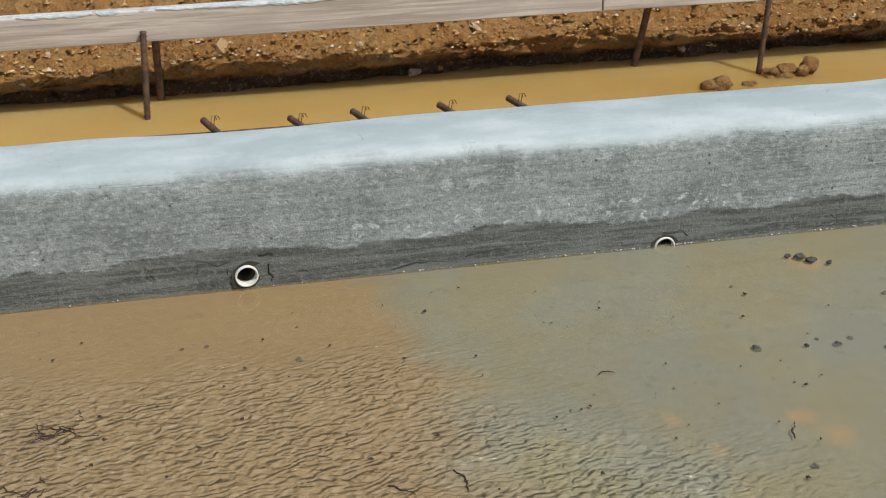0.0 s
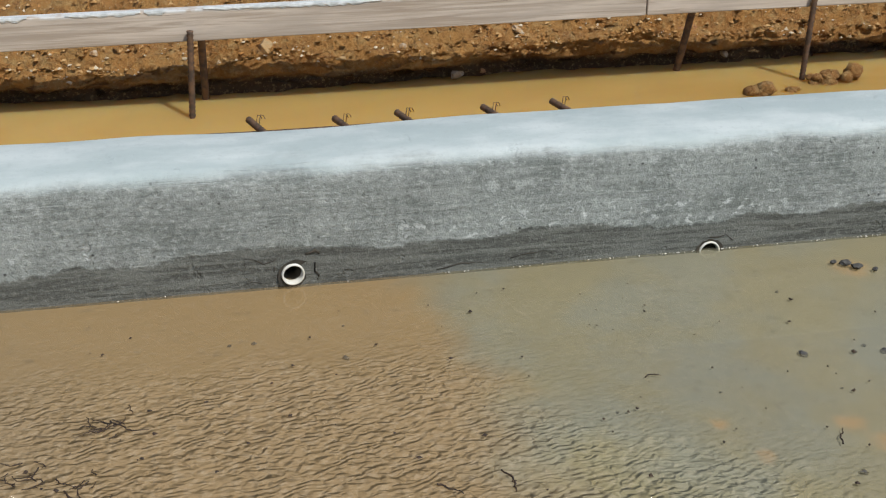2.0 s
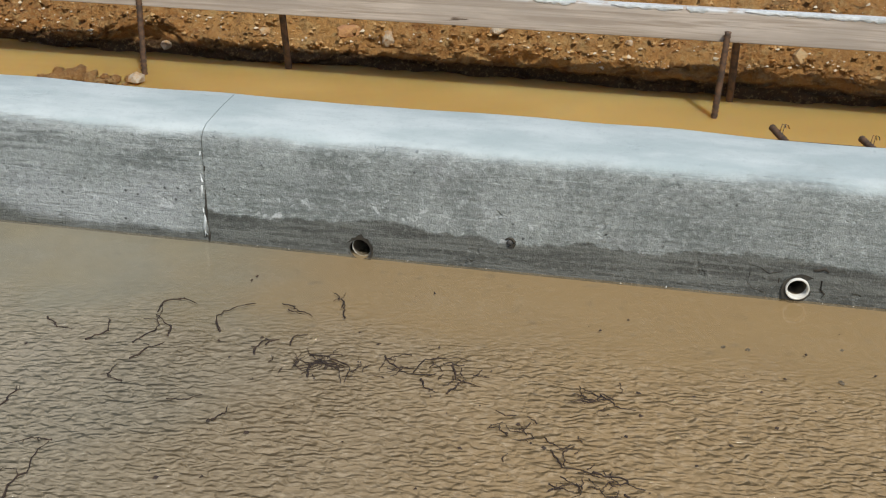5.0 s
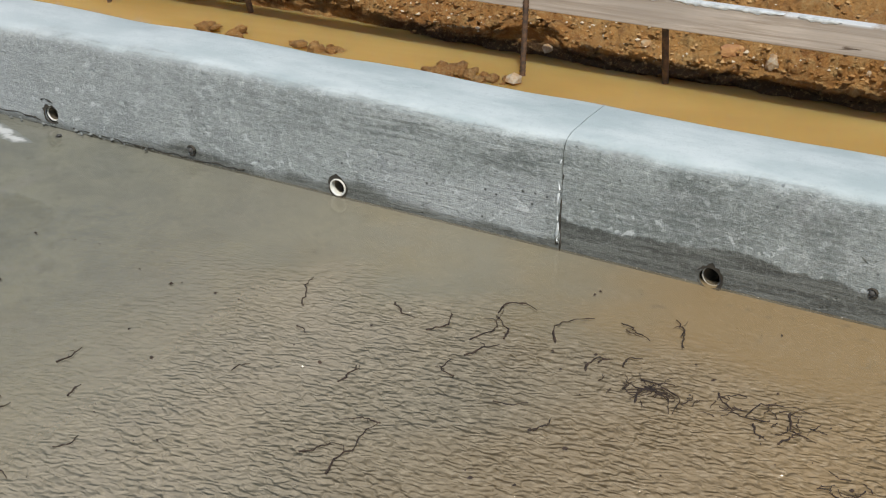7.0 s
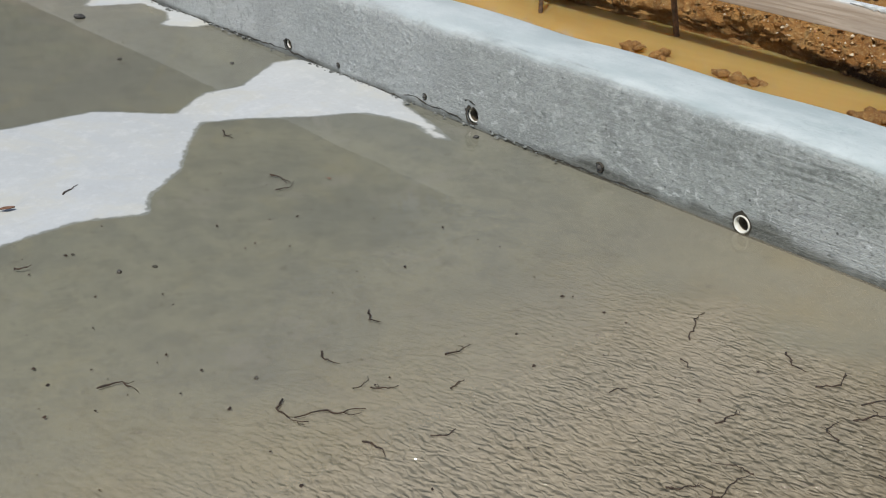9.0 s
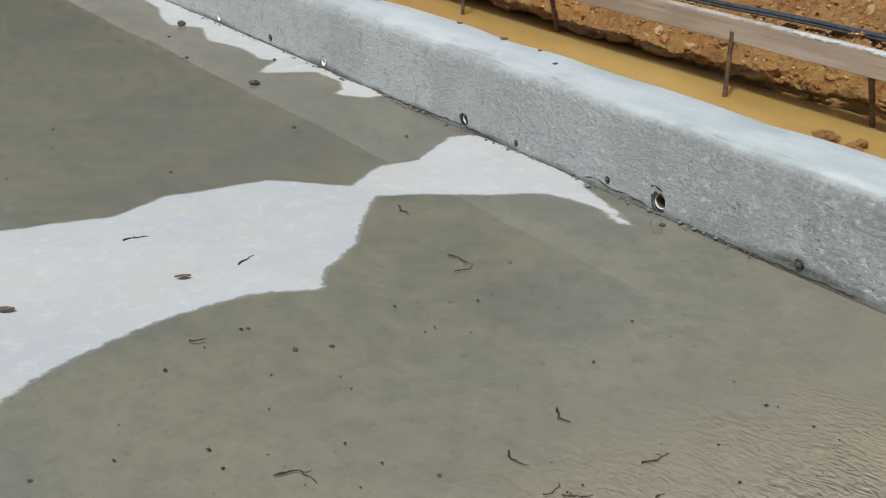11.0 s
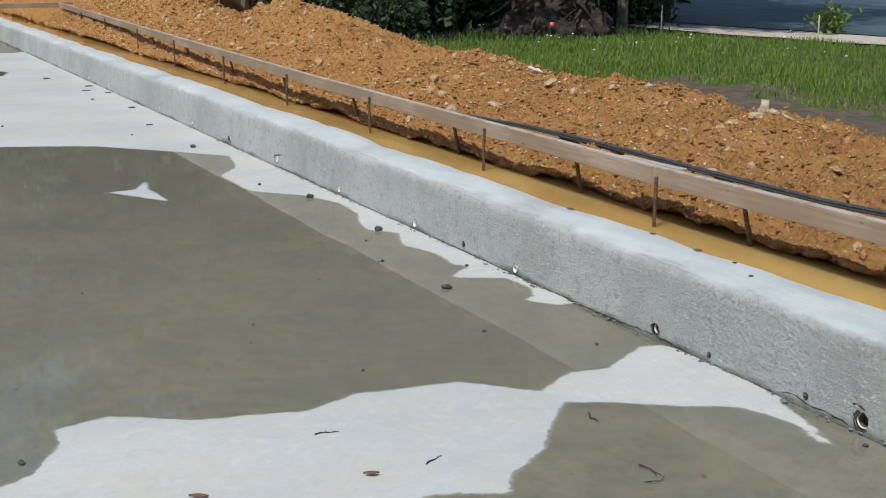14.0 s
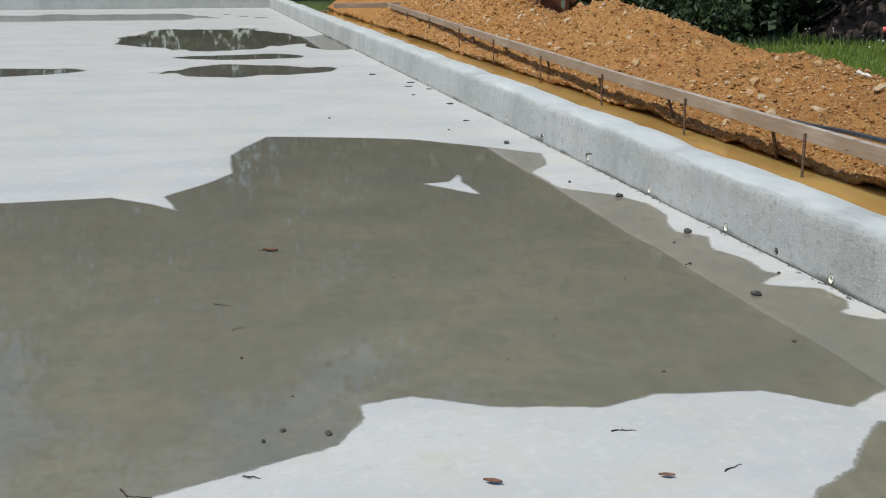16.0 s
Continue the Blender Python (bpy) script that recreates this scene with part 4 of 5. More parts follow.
def scatter(name, P, S, material, label, category, smooth=False):
    """Many loose crumbs as one mesh of jittered octahedra."""
    n = len(P)
    rs = np.random.RandomState(11)
    octa = np.array([(1, 0, 0), (-1, 0, 0), (0, 1, 0), (0, -1, 0), (0, 0, 1), (0, 0, -1)], float)
    V = octa[None] * rs.uniform(0.5, 1.2, (n, 6, 1)) + rs.uniform(-0.25, 0.25, (n, 6, 3))
    a = rs.uniform(0, 6.28, n)
    c, s = np.cos(a)[:, None], np.sin(a)[:, None]
    V = np.stack([V[..., 0] * c - V[..., 1] * s, V[..., 0] * s + V[..., 1] * c, V[..., 2] * 0.7], -1) * S[:, None, None] + P[:, None]
    f = np.array([(0, 2, 4), (2, 1, 4), (1, 3, 4), (3, 0, 4), (2, 0, 5), (1, 2, 5), (3, 1, 5), (0, 3, 5)])
    F = (np.arange(n)[:, None, None] * 6 + f[None]).reshape(-1, 3)
    me = bpy.data.meshes.new(name)
    me.from_pydata(V.reshape(-1, 3).tolist(), [], F.tolist())
    return tagged(link_mesh(name, me, material, None, "", smooth), label, category, kind="stuff")


rs = np.random.RandomState(5)
gx, gv = np.concatenate([rs.uniform(-3, 3.5, 9000), rs.uniform(-10, -3, 14000), rs.uniform(-24, -10, 9000)]), np.concatenate([rs.uniform(0.15, 0.34, 9000), rs.uniform(0.14, 0.95, 23000)])
gy, gz = bank_surface(gx[:, None], gv[:, None])
size = 0.0022 + 0.009 * rs.random_sample(len(gx)) ** 3 + 0.0009 * np.clip(-gx - 3, 0, 14)
scatter("soil_crumbs", np.stack([gx, gy[:, 0], gz[:, 0] + 0.002], -1), size, GRIT, "loose crumbs and grit on the orange spoil heap", "grit")

rs = np.random.RandomState(6)
gx, gv = np.concatenate([rs.uniform(-10, -3, 9000), rs.uniform(-24, -10, 8000), rs.uniform(-3, 3.5, 3500)]), np.concatenate([rs.uniform(0.2, 0.9, 17000), rs.uniform(0.12, 0.32, 3500)])
gy, gz = bank_surface(gx[:, None], gv[:, None])
scatter("clay_clods", np.stack([gx, gy[:, 0], gz[:, 0] + 0.003], -1), (0.005 + 0.017 * rs.random_sample(len(gx)) ** 2.5) * (1 + 0.06 * np.clip(-gx - 3, 0, 16)) * np.where(gx > -3, 0.75, 1.0), SOIL, "loose clay clods covering the spoil heap", "clods")

# clods standing in the muddy water
for i, (x, y, s) in enumerate(((1.79, 0.93, 0.07), (1.72, 0.92, 0.05), (1.47, 0.885, 0.055), (1.6, 0.875, 0.03), (-2.19, 0.85, 0.04), (-2.14, 0.88, 0.055), (-2.06, 0.865, 0.05), (-1.98, 0.87, 0.04), (-2.74, 0.87, 0.04), (-2.66, 0.87, 0.05), (-2.6, 0.872, 0.035), (-3.11, 0.865, 0.05), (-3.0, 0.875, 0.04))):
    rng = random.Random(i)
    root = base("clay_clod", pose(x, y, MUD_Z - 0.004), "crumbly orange clay clod standing in muddy water", "clod", "clods in the trench")
    for _ in range(7):
        bm = bmesh.new()
        rubble(bm, (rng.uniform(-s, s) * 0.8, rng.uniform(-s, s) * 0.6, rng.uniform(0, s * 0.5)), s * rng.uniform(0.35, 0.7), rng)
        part("lump", bm, CLAY, root)
stone(-1.93, 0.88, MUD_Z + 0.015, 0.042, 2, 1.0, "pale stone lying in the muddy trench water")

# bundle of black conduit along the heap
root = base("conduit_bundle", pose(0, 0, 0), "bundle of thin black plastic conduits lying along the spoil heap", "conduit")
for k in range(4):
    bm = bmesh.new()
    pts = []
    for i in range(50):
        x = -8.6 + i * 0.2
        v = 0.27 + 0.02 * math.sin(i * 0.21) + 0.0035 * max(0, i - 18)
        y, z = on_bank(x, v)
        pts.append((x, y + 0.016 * (k % 2) + 0.005 * math.sin(i * 0.9 + k), max(z + 0.034, 0.276) - 0.05 * max(0, 1 - i / 5) + 0.012 * (k // 2) + 0.003 * math.sin(i * 0.7 + 2 * k)))
    sm = [tuple(np.mean(pts[max(0, i - 4):i + 5], 0)) for i in range(len(pts))]
    tube(bm, sm, 0.0065, 8)
    part("conduit", bm, BLACK, root)

# bleached stump with roots
root = base("tree_stump", pose(-6.35, 2.42, 0.40) @ Matrix.Scale(0.52, 4), "small bleached stump with spreading roots on the heap", "stump")
bm = bmesh.new()
tube(bm, [(0, 0, -0.1), (0, 0, 0.03), (0.01, 0, 0.09), (0.015, 0, 0.16)], [0.10, 0.075, 0.05, 0.047], 9)
part("trunk", bm, DEADWOOD, root)
for a, l in ((0.2, 0.42), (1.6, 0.3), (-0.8, 0.35), (2.9, 0.25)):
    bm = bmesh.new()
    tube(bm, [(0, 0, 0.02), (l * 0.4 * math.cos(a), l * 0.4 * math.sin(a), 0.03), (l * math.cos(a), l * math.sin(a), -0.03)], [0.045, 0.03, 0.012], 7)
    part("root", bm, DEADWOOD, root)
bm = bmesh.new()
tube(bm, [(-8.74, 2.2, 0.485), (-8.68, 2.18, 0.495), (-8.62, 2.19, 0.482), (-8.55, 2.17, 0.488), (-8.5, 2.18, 0.475)], [0.006, 0.017, 0.009, 0.015, 0.004], 6)
tagged(link("plastic_scrap", bm, PVC, None, "", True), "crumpled pale plastic scrap lying on the heap", "scrap")

# ---- debris on the slab ----
def twig(x, y, length, angle, seed, z=0.001, thick=1.0, curl=None, label="thin dark wet root lying in the puddle"):
    """A knotty root from its thick end to its tip; curl is the rise of its arc over its chord."""
    rng = random.Random(seed)
    bm = bmesh.new()
    n = 13
    curl = rng.choice((0.05, -0.08, 0.16, -0.2, 0.3, -0.12)) if curl is None else curl
    pts = []
    for i in range(n + 1):
        t = i / n
        wig = 0.035 * math.sin(math.pi * t) * rng.uniform(-1, 1)
        pts.append(Vector((length * (t + wig * 0.6), length * (4 * curl * t * (1 - t) + wig + 0.05 * math.sin(t * 9 + seed) * math.sin(math.pi * t)), rng.uniform(0, 0.0015))))
    r = [thick * 0.0031 * (1 - 0.6 * i / n) * rng.uniform(0.6, 1.4) for i in range(n + 1)]
    tube(bm, pts, r, 6)
    for _ in range(rng.randrange(0, 3)):
        q, b = pts[rng.randrange(2, 12)], rng.uniform(-1.3, 1.3)
        l = length * rng.uniform(0.1, 0.28)
        tube(bm, [q, q + Vector((math.cos(b), math.sin(b), 0)) * l * 0.5, q + Vector((math.cos(b + 0.6), math.sin(b + 0.6), 0)) * l], [0.0016 * thick, 0.0012 * thick, 0.0006], 5)
    ob = link("root_fragment", bm, TWIG, None, "", True)
    ob.matrix_world = pose(x, y, z, 0, 0, angle)
    return tagged(ob, label, "twig", "roots on the slab")


STOUT = [(-1.34, -1.01, 0.175, 91, 0.03), (-1.73, -0.53, 0.134, 115, 0.06), (-0.96, -0.25, 0.068, 119, -0.15), (-2.11, -1.33, 0.099, -4, -0.3), (0.30, -0.75, 0.067, -81, 0.12), (-2.29, -0.97, 0.065, -14, -0.2), (-1.34, -0.35, 0.086, 38, 0.5)]
DRIFT = [(-1.34, -0.83, 0.076, -159), (-1.42, -0.98, 0.06, 56), (-1.49, -0.75, 0.067, 91), (-1.7, -0.82, 0.041, 65), (-1.56, -0.42, 0.077, -26), (-1.44, -0.49, 0.086, 82), (-1.34, -0.48, 0.142, 89), (-1.28, -0.44, 0.093, 127),
         (-1.32, -0.54, 0.082, 59), (-1.3, -0.62, 0.062, 123), (-1.18, -0.4, 0.128, 76), (-1.09, -0.26, 0.084, -26), (-0.94, -0.29, 0.106, 105), (-1.08, -0.47, 0.068, 64), (-1.02, -0.42, 0.05, 63), (-0.97, -0.48, 0.101, -32),
         (-0.95, -0.53, 0.083, 78), (-1.08, -0.71, 0.053, 77), (-1.19, -0.66, 0.064, 25), (-2.03, -0.97, 0.065, 86), (-2.21, -1.16, 0.062, 0), (-2.05, -1.2, 0.052, 109), (-2.03, -1.17, 0.054, 56), (-2.04, -1.35, 0.134, 62),
         (-1.82, -1.19, 0.051, 75), (-1.89, -1.3, 0.065, 1), (-1.92, -1.05, 0.041, 99), (-1.69, -0.61, 0.035, -27)]
SPARSE = [(-2.39, -1.59, 0.084, 40), (-3.1, -0.69, 0.08, 8), (-3.0, -0.74, 0.071, 103), (-3.49, -0.6, 0.07, -10), (-6.14, -2.19, 0.09, 69), (-4.9, -2.37, 0.05, 110), (-5.27, -2.42, 0.07, 57), (0.93, -0.79, 0.05, 64), (0.65, -0.51, 0.03, -3), (0.18, -0.77, 0.05, -39)]
MATTED = [(-0.97, -0.45, 0.119, -40), (-1.07, -0.28, 0.034, -18), (-1.07, -0.43, 0.026, 54), (-0.82, -0.42, 0.11, -26), (-0.75, -0.47, 0.117, 32), (-0.68, -0.42, 0.096, -46), (-0.45, -0.67, 0.098, -30), (-0.41, -0.65, 0.067, -94),
          (-0.37, -0.72, 0.095, -19), (-0.31, -0.77, 0.039, -59), (-0.38, -0.47, 0.078, -30), (-0.73, -0.49, 0.05, -47), (-0.67, -0.53, 0.06, 65), (-0.44, -0.79, 0.06, 23)]
for i, (x, y, l, a, c) in enumerate(STOUT):
    twig(x, y, l, a, i, thick=0.62, curl=c, label="stout dark wet root lying in the puddle")
for i, (x, y, l, a) in enumerate(DRIFT + SPARSE + MATTED):
    twig(x, y, l * 1.05, a, 20 + i, thick=0.66 if i % 3 else 0.5)
rng = random.Random(21)
for i in range(90):
    cx, cy = rng.choice(((-0.93, -0.49), (-0.96, -0.47), (-0.78, -0.44), (-0.68, -0.44), (-0.42, -0.69), (-0.34, -0.74), (-0.38, -0.49), (-0.98, -0.5), (-0.5, -0.62)))
    twig(cx + rng.gauss(0, 0.035), cy + rng.gauss(0, 0.02), rng.uniform(0.02, 0.05), rng.uniform(0, 360), 300 + i, thick=0.36, label="fine dark root hair tangled in the puddle")
for i, (x, y, l, a) in enumerate(((-3.67, -1.39, 0.07, 82), (-3.34, -1.20, 0.07, 118), (-3.55, -2.71, 0.1, 50), (-3.57, -2.41, 0.05, 60), (-3.0, -1.49, 0.04, 78))):
    twig(x, y, l, a, 200 + i, 0.007, 0.75, label="thin dry root lying on the pale slab")


def leaf(x, y, length, angle, label):
    bm = bmesh.new()
    rows = []
    for i in range(7):
        t = i / 6
        w = 0.22 * math.sin(math.pi * t) ** 0.8
        rows.append([bm.verts.new(((t - 0.5) * length, s * w * length, 0.006 + 0.10 * length * (abs(s) + 1.2 * (t - 0.5) ** 2))) for s in (-1, -0.5, 0, 0.5, 1)])
    for a, b in zip(rows, rows[1:]):
        for k in range(4):
            bm.faces.new((a[k], a[k + 1], b[k + 1], b[k]))
    bmesh.ops.remove_doubles(bm, verts=bm.verts, dist=1e-5)
    bmesh.ops.solidify(bm, geom=bm.faces[:], thickness=0.0008)
    ob = link("dead_leaf", bm, LEAF_BROWN, None, "", True)
    ob.matrix_world = pose(x, y, float(slab_height(np.array([[x]]), np.array([[y]]))[0, 0]), 0, 0, angle)
    return tagged(ob, label, "leaf", "dead leaves on the slab")


for x, y, l, a in ((-3.335, -1.36, 0.042, 70), (-3.39, -1.80, 0.05, 60), (-3.19, -2.17, 0.05, 30), (-6.14, -2.14, 0.07, 66), (-2.97, -0.58, 0.016, 20)):
    leaf(x, y, l, a, "curled red-brown dead leaf lying on the slab")

pebs = []
for i in range(5):
    rng = random.Random(500 + i)
    bm = bmesh.new()
    rubble(bm, (0, 0, 0), 1.0, rng, 2)
    pebs.append(me := bpy.data.meshes.new("pebble"))
    bm.to_mesh(me)
    bm.free()
    me.materials.append(PEBBLE)
PEBBLES = [(1.0, -0.48, 12), (1.14, -0.47, 9), (1.17, -0.5, 11), (1.21, -0.48, 7), (1.27, -0.53, 11), (0.93, -0.87, 9), (1.02, -0.61, 5), (1.06, -0.22, 7), (0.08, -0.32, 9), (-0.1, -0.23, 6), (-0.15, -0.23, 8),
           (0.78, -0.58, 5), (0.56, -0.61, 5), (1.38, -0.32, 9), (0.09, -0.19, 5)]
COARSE = [(-6.08, -0.16, 24), (-4.96, -0.34, 22), (-5.5, -0.39, 14), (-4.37, -0.48, 12), (-4.05, -0.21, 12), (-2.84, -1.3, 10), (-3.0, -1.34, 7), (-2.22, -1.32, 9), (-2.64, -1.98, 8), (-2.94, -0.05, 14), (-5.25, -0.1, 14),
          (-4.16, -1.04, 8), (-4.82, -1.2, 8), (-1.88, -0.66, 7), (-2.81, -1.22, 8), (-3.83, -2.16, 17), (-3.89, -2.28, 13), (-3.82, -2.34, 11), (-7.04, -0.16, 28), (-9.1, -0.26, 26), (-7.5, -0.3, 15), (-5.9, -0.3, 10), (-0.63, -0.9, 12)]
rng = random.Random(31)
for x, y, s in PEBBLES + COARSE:
    ob = new("pebble", pebs[rng.randrange(5)])
    z = float(slab_height(np.array([[x]]), np.array([[y]]))[0, 0])
    k = s / 1000 * (0.78 if s < 20 else 0.9)
    ob.matrix_world = pose(x, y, z + k * 0.35, 0, 0, rng.uniform(0, 360)) @ Matrix.Diagonal((k, k, k, 1))
    tagged(ob, "dark wet pebble lying on the slab", "pebble", "pebbles on the slab")
for i, (x, y) in enumerate(((1.27, -0.13), (1.29, -0.15), (1.245, -0.12), (1.325, -0.17))):
    ob = new("pebble", pebs[i])
    k = (0.012, 0.014, 0.009, 0.009)[i]
    ob.matrix_world = pose(x, y, 0.003, 0, 0, 60 * i) @ Matrix.Diagonal((k, k, k, 1))
    tagged(ob, "wet brown stone breaking the puddle's surface", "pebble", "pebbles on the slab")
# flakes of mortar below the kerb and at the far slab edge
for i, (x, y, s) in enumerate(((-10.4, -0.25, 0.05), (-11.6, -0.12, 0.09), (-12.4, -0.3, 0.07), (-13.2, -0.2, 0.12), (-13.6, -0.1, 0.1), (-14.6, -0.35, 0.1), (-12.9, -0.05, 0.07), (-28.4, -0.6, 0.32), (-9.9, -0.5, 0.03), (-10.8, -1.3, 0.03))):
    ob = new("mortar_flake", pebs[i % 5])
    ob.matrix_world = pose(x, y, 0.008, 0, 0, 50 * i) @ Matrix.Diagonal((s * 0.4, s * 0.55, 0.012, 1))
    tagged(ob, "flat grey mortar flake lying on the slab", "flake", "mortar flakes")
for i, (x, y) in enumerate(((-4.35, 0.222), (-4.06, 0.215), (-3.68, 0.14), (-3.85, 0.21), (-4.9, 0.2))):
    ob = new("mortar_flake", pebs[i % 5])
    ob.matrix_world = pose(x, y, 0.291, 0, 0, 50 * i) @ Matrix.Diagonal((0.018, 0.011, 0.006, 1))
    tagged(ob, "dark grey chip lying on the kerb top", "flake", "chips on the kerb")
rs = np.random.RandomState(9)
n = 420
px, py = np.concatenate([rs.uniform(-3.3, -1.5, 150), rs.uniform(-1.2, 1.5, 200), rs.uniform(-6, -3.5, 70)]), np.concatenate([rs.uniform(-2.0, -0.5, 150), rs.uniform(-0.95, -0.1, 200), rs.uniform(-2.4, -0.3, 70)])
scatter("slab_specks", np.stack([px, py, px * 0 + 0.0005], -1), 0.0016 + 0.0055 * rs.random_sample(n) ** 3, TWIG, "dark specks of soil strewn through the puddles", "specks")
rs = np.random.RandomState(19)
px = np.concatenate([rs.uniform(-9.4, -2.6, 420), rs.uniform(-22, -9.4, 200)])
scatter("mortar_crumbs", np.stack([px, -0.004 - 0.02 * rs.random_sample(620) ** 2, px * 0 + 0.006], -1), 0.002 + 0.009 * rs.random_sample(620) ** 2, KERB, "rough mortar crumbs stuck along the kerb foot", "mortar")

# white beads added to imitate sun glints at the kerb's waterline
rs = np.random.RandomState(29)
px = np.concatenate([rs.uniform(0.35, 1.75, 130), rs.uniform(-1.3, 0.3, 15)])
scatter("water_beads", np.stack([px, -0.002 - 0.004 * rs.random_sample(145), px * 0 + 0.001], -1), 0.0010 + 0.0026 * rs.random_sample(145) ** 2, PVC, "tiny white beads standing in for glints along the waterline", "bubbles", True)

# ---- ground, lake and planting ----
def ground_height(X, Y):
    return 0.07 - 0.02 * np.clip(X * -0.45 + Y - 16, 0, 40)


gx, gy = np.meshgrid(np.concatenate([[-1500.0, -300, -120], span_of((-60, 12, 1.5)), [30, 200, 1500]]), np.concatenate([[-1500.0, -200, -60, -30], span_of((-12, 40, 1.5)), [60, 200, 1500]]), indexing="ij")
gz = ground_height(gx, gy) - 1.2 * ((gx > -34.5) & (gx < 9) & (gy < 3.2) & (gy > -11.5))
tagged(sheet("ground", gx, gy, gz, LAWN), "rough green lawn round the building site", "lawn", kind="structure")
# bared strip of topsoil behind the heap
gx, gy = np.meshgrid(span_of((-11, 4, 0.12)), np.linspace(3.1, 5.6, 26), indexing="ij")
gz = 0.085 + 0.03 * fractal(gx * 2, gy * 2, 4) + 0.05 * np.exp(-((gy - 3.8) / 0.4) ** 2)
tagged(sheet("topsoil_strip", gx, gy + 0.25 * fractal(gx * 0.5, gx * 0 + 2, 3) * (gy - 3.1), gz, DARKSOIL), "strip of dark bare topsoil behind the heap", "soil", kind="structure")
# gravel track and lake: bands across the view past the lawn
ACROSS = Vector((-0.994, -0.106, 0)).normalized()
OUT = Vector((-0.106, 0.994, 0)).normalized()
MID = Vector((-16.5, 10.45, 0.0))


def band(name, near, far, z0, z1, material, label, category, left=()):
    us, vs = np.concatenate([np.linspace(-900, -30, 6), np.linspace(-25, 3.6, 50), left]), np.linspace(near, far, 8)
    U, V = np.meshgrid(us, vs, indexing="ij")
    W = V + (0.25 * fractal(U * 0.5, U * 0 + near, 3)) * (V < far - 0.01)
    ob = sheet(name, MID.x + ACROSS.x * U + OUT.x * W, MID.y + ACROSS.y * U + OUT.y * W, z0 + (z1 - z0) * (V - near) / (far - near), material)
    ob.data.flip_normals()
    return tagged(ob, label, category, kind="structure")


band("gravel_track", 0.0, 1.6, 0.085, 0.06, GRAVEL, "pale gravel track along the lake shore", "track")
# ridge out of view, added only to darken the lake's reflection
def unseen_shore():
    us = np.linspace(-500, 500, 160)
    U, V = np.meshgrid(us, np.linspace(0, 1, 14), indexing="ij")
    W = 170 + 45 * V + 10 * fractal(U * 0.02, V * 2, 3)
    Z = 0.05 + (44 + 8 * fractal(U * 0.015, U * 0 + 1, 4)) * V ** 0.7 + 2.5 * fractal(U * 0.12, V * 9, 3) * V
    ob = sheet("far_woods", MID.x + ACROSS.x * U + OUT.x * W, MID.y + ACROSS.y * U + OUT.y * W, Z, LEAF)
    return tagged(ob, "unseen dark wooded hills added for the lake to reflect", "woods", kind="stuff")


unseen_shore()
band("lake_water", 1.5, 900, 0.075, 0.075, LAKE, "slate blue lake beyond the track", "lake", np.linspace(5, 300, 12))


def blades(name, P, H, W, material, label, category):
    """Bent grass blades, one mesh."""
    rs = np.random.RandomState(3)
    n = len(P)
    a, b = rs.uniform(0, 6.283, n), rs.uniform(0, 6.283, n)
    side = np.stack([np.cos(a), np.sin(a), np.zeros(n)], -1) * W[:, None]
    bend = np.stack([np.cos(b), np.sin(b), np.zeros(n)], -1) * (H * rs.uniform(0.05, 0.5, n))[:, None]
    up = np.stack([np.zeros(n), np.zeros(n), H], -1)
    V = np.stack([P - side, P + side, P + 0.55 * up + 0.35 * bend + side * 0.7, P + 0.55 * up + 0.35 * bend - side * 0.7, P + up + bend], 1)
    k = np.arange(n)[:, None] * 5
    me = bpy.data.meshes.new(name)
    me.from_pydata(V.reshape(-1, 3).tolist(), [], (k + np.array([[0, 1, 2, 3]])).tolist() + (k + np.array([[3, 2, 4]])).tolist())
    return tagged(link_mesh(name, me, material), label, category, kind="stuff")


rs = np.random.RandomState(8)
n = 90000
px, py = rs.uniform(-24, -4, n), 4.3 + 8.6 * rs.random_sample(n) ** 1.4
keep = ((px - MID.x) * OUT.x + (py - MID.y) * OUT.y < -0.3) & (fractal(px * 0.8, py * 0.8, 3) + (py - 4.3 - 0.8 * np.clip((px + 12) / 4, 0, 1)) * 1.6 > -0.3)
px, py = px[keep], py[keep]
H = 0.03 + 0.055 * rs.random_sample(len(px)) ** 1.5 + 0.06 * np.clip(fractal(px * 0.9, py * 0.9, 3), 0, 1)
blades("grass", np.stack([px, py, ground_height(px, py)], -1), H, 0.004 + 0.0045 * rs.random_sample(len(px)), GRASS, "tall green meadow grass beyond the heap", "grass")
n = 2600
px, py = rs.uniform(-24, -16.6, n), rs.uniform(5.0, 9.5, n)
blades("weeds", np.stack([px, py, ground_height(px, py)], -1), 0.07 + 0.13 * rs.random_sample(n), 0.008 + 0.01 * rs.random_sample(n), LEAF, "dark weeds at the edge of the trees", "weeds")
n = 95
px = np.concatenate([rs.uniform(-21, -16.5, 60), rs.uniform(-16, -11, 35)])
py = np.concatenate([rs.uniform(6.2, 8.6, 60), rs.uniform(5, 10.5, 35)])
scatter("wildflowers", np.stack([px, py, 0.19 + 0.10 * rs.random_sample(n)], -1), 0.008 + 0.016 * rs.random_sample(n), PVC, "small white wildflowers among the grass", "flowers")


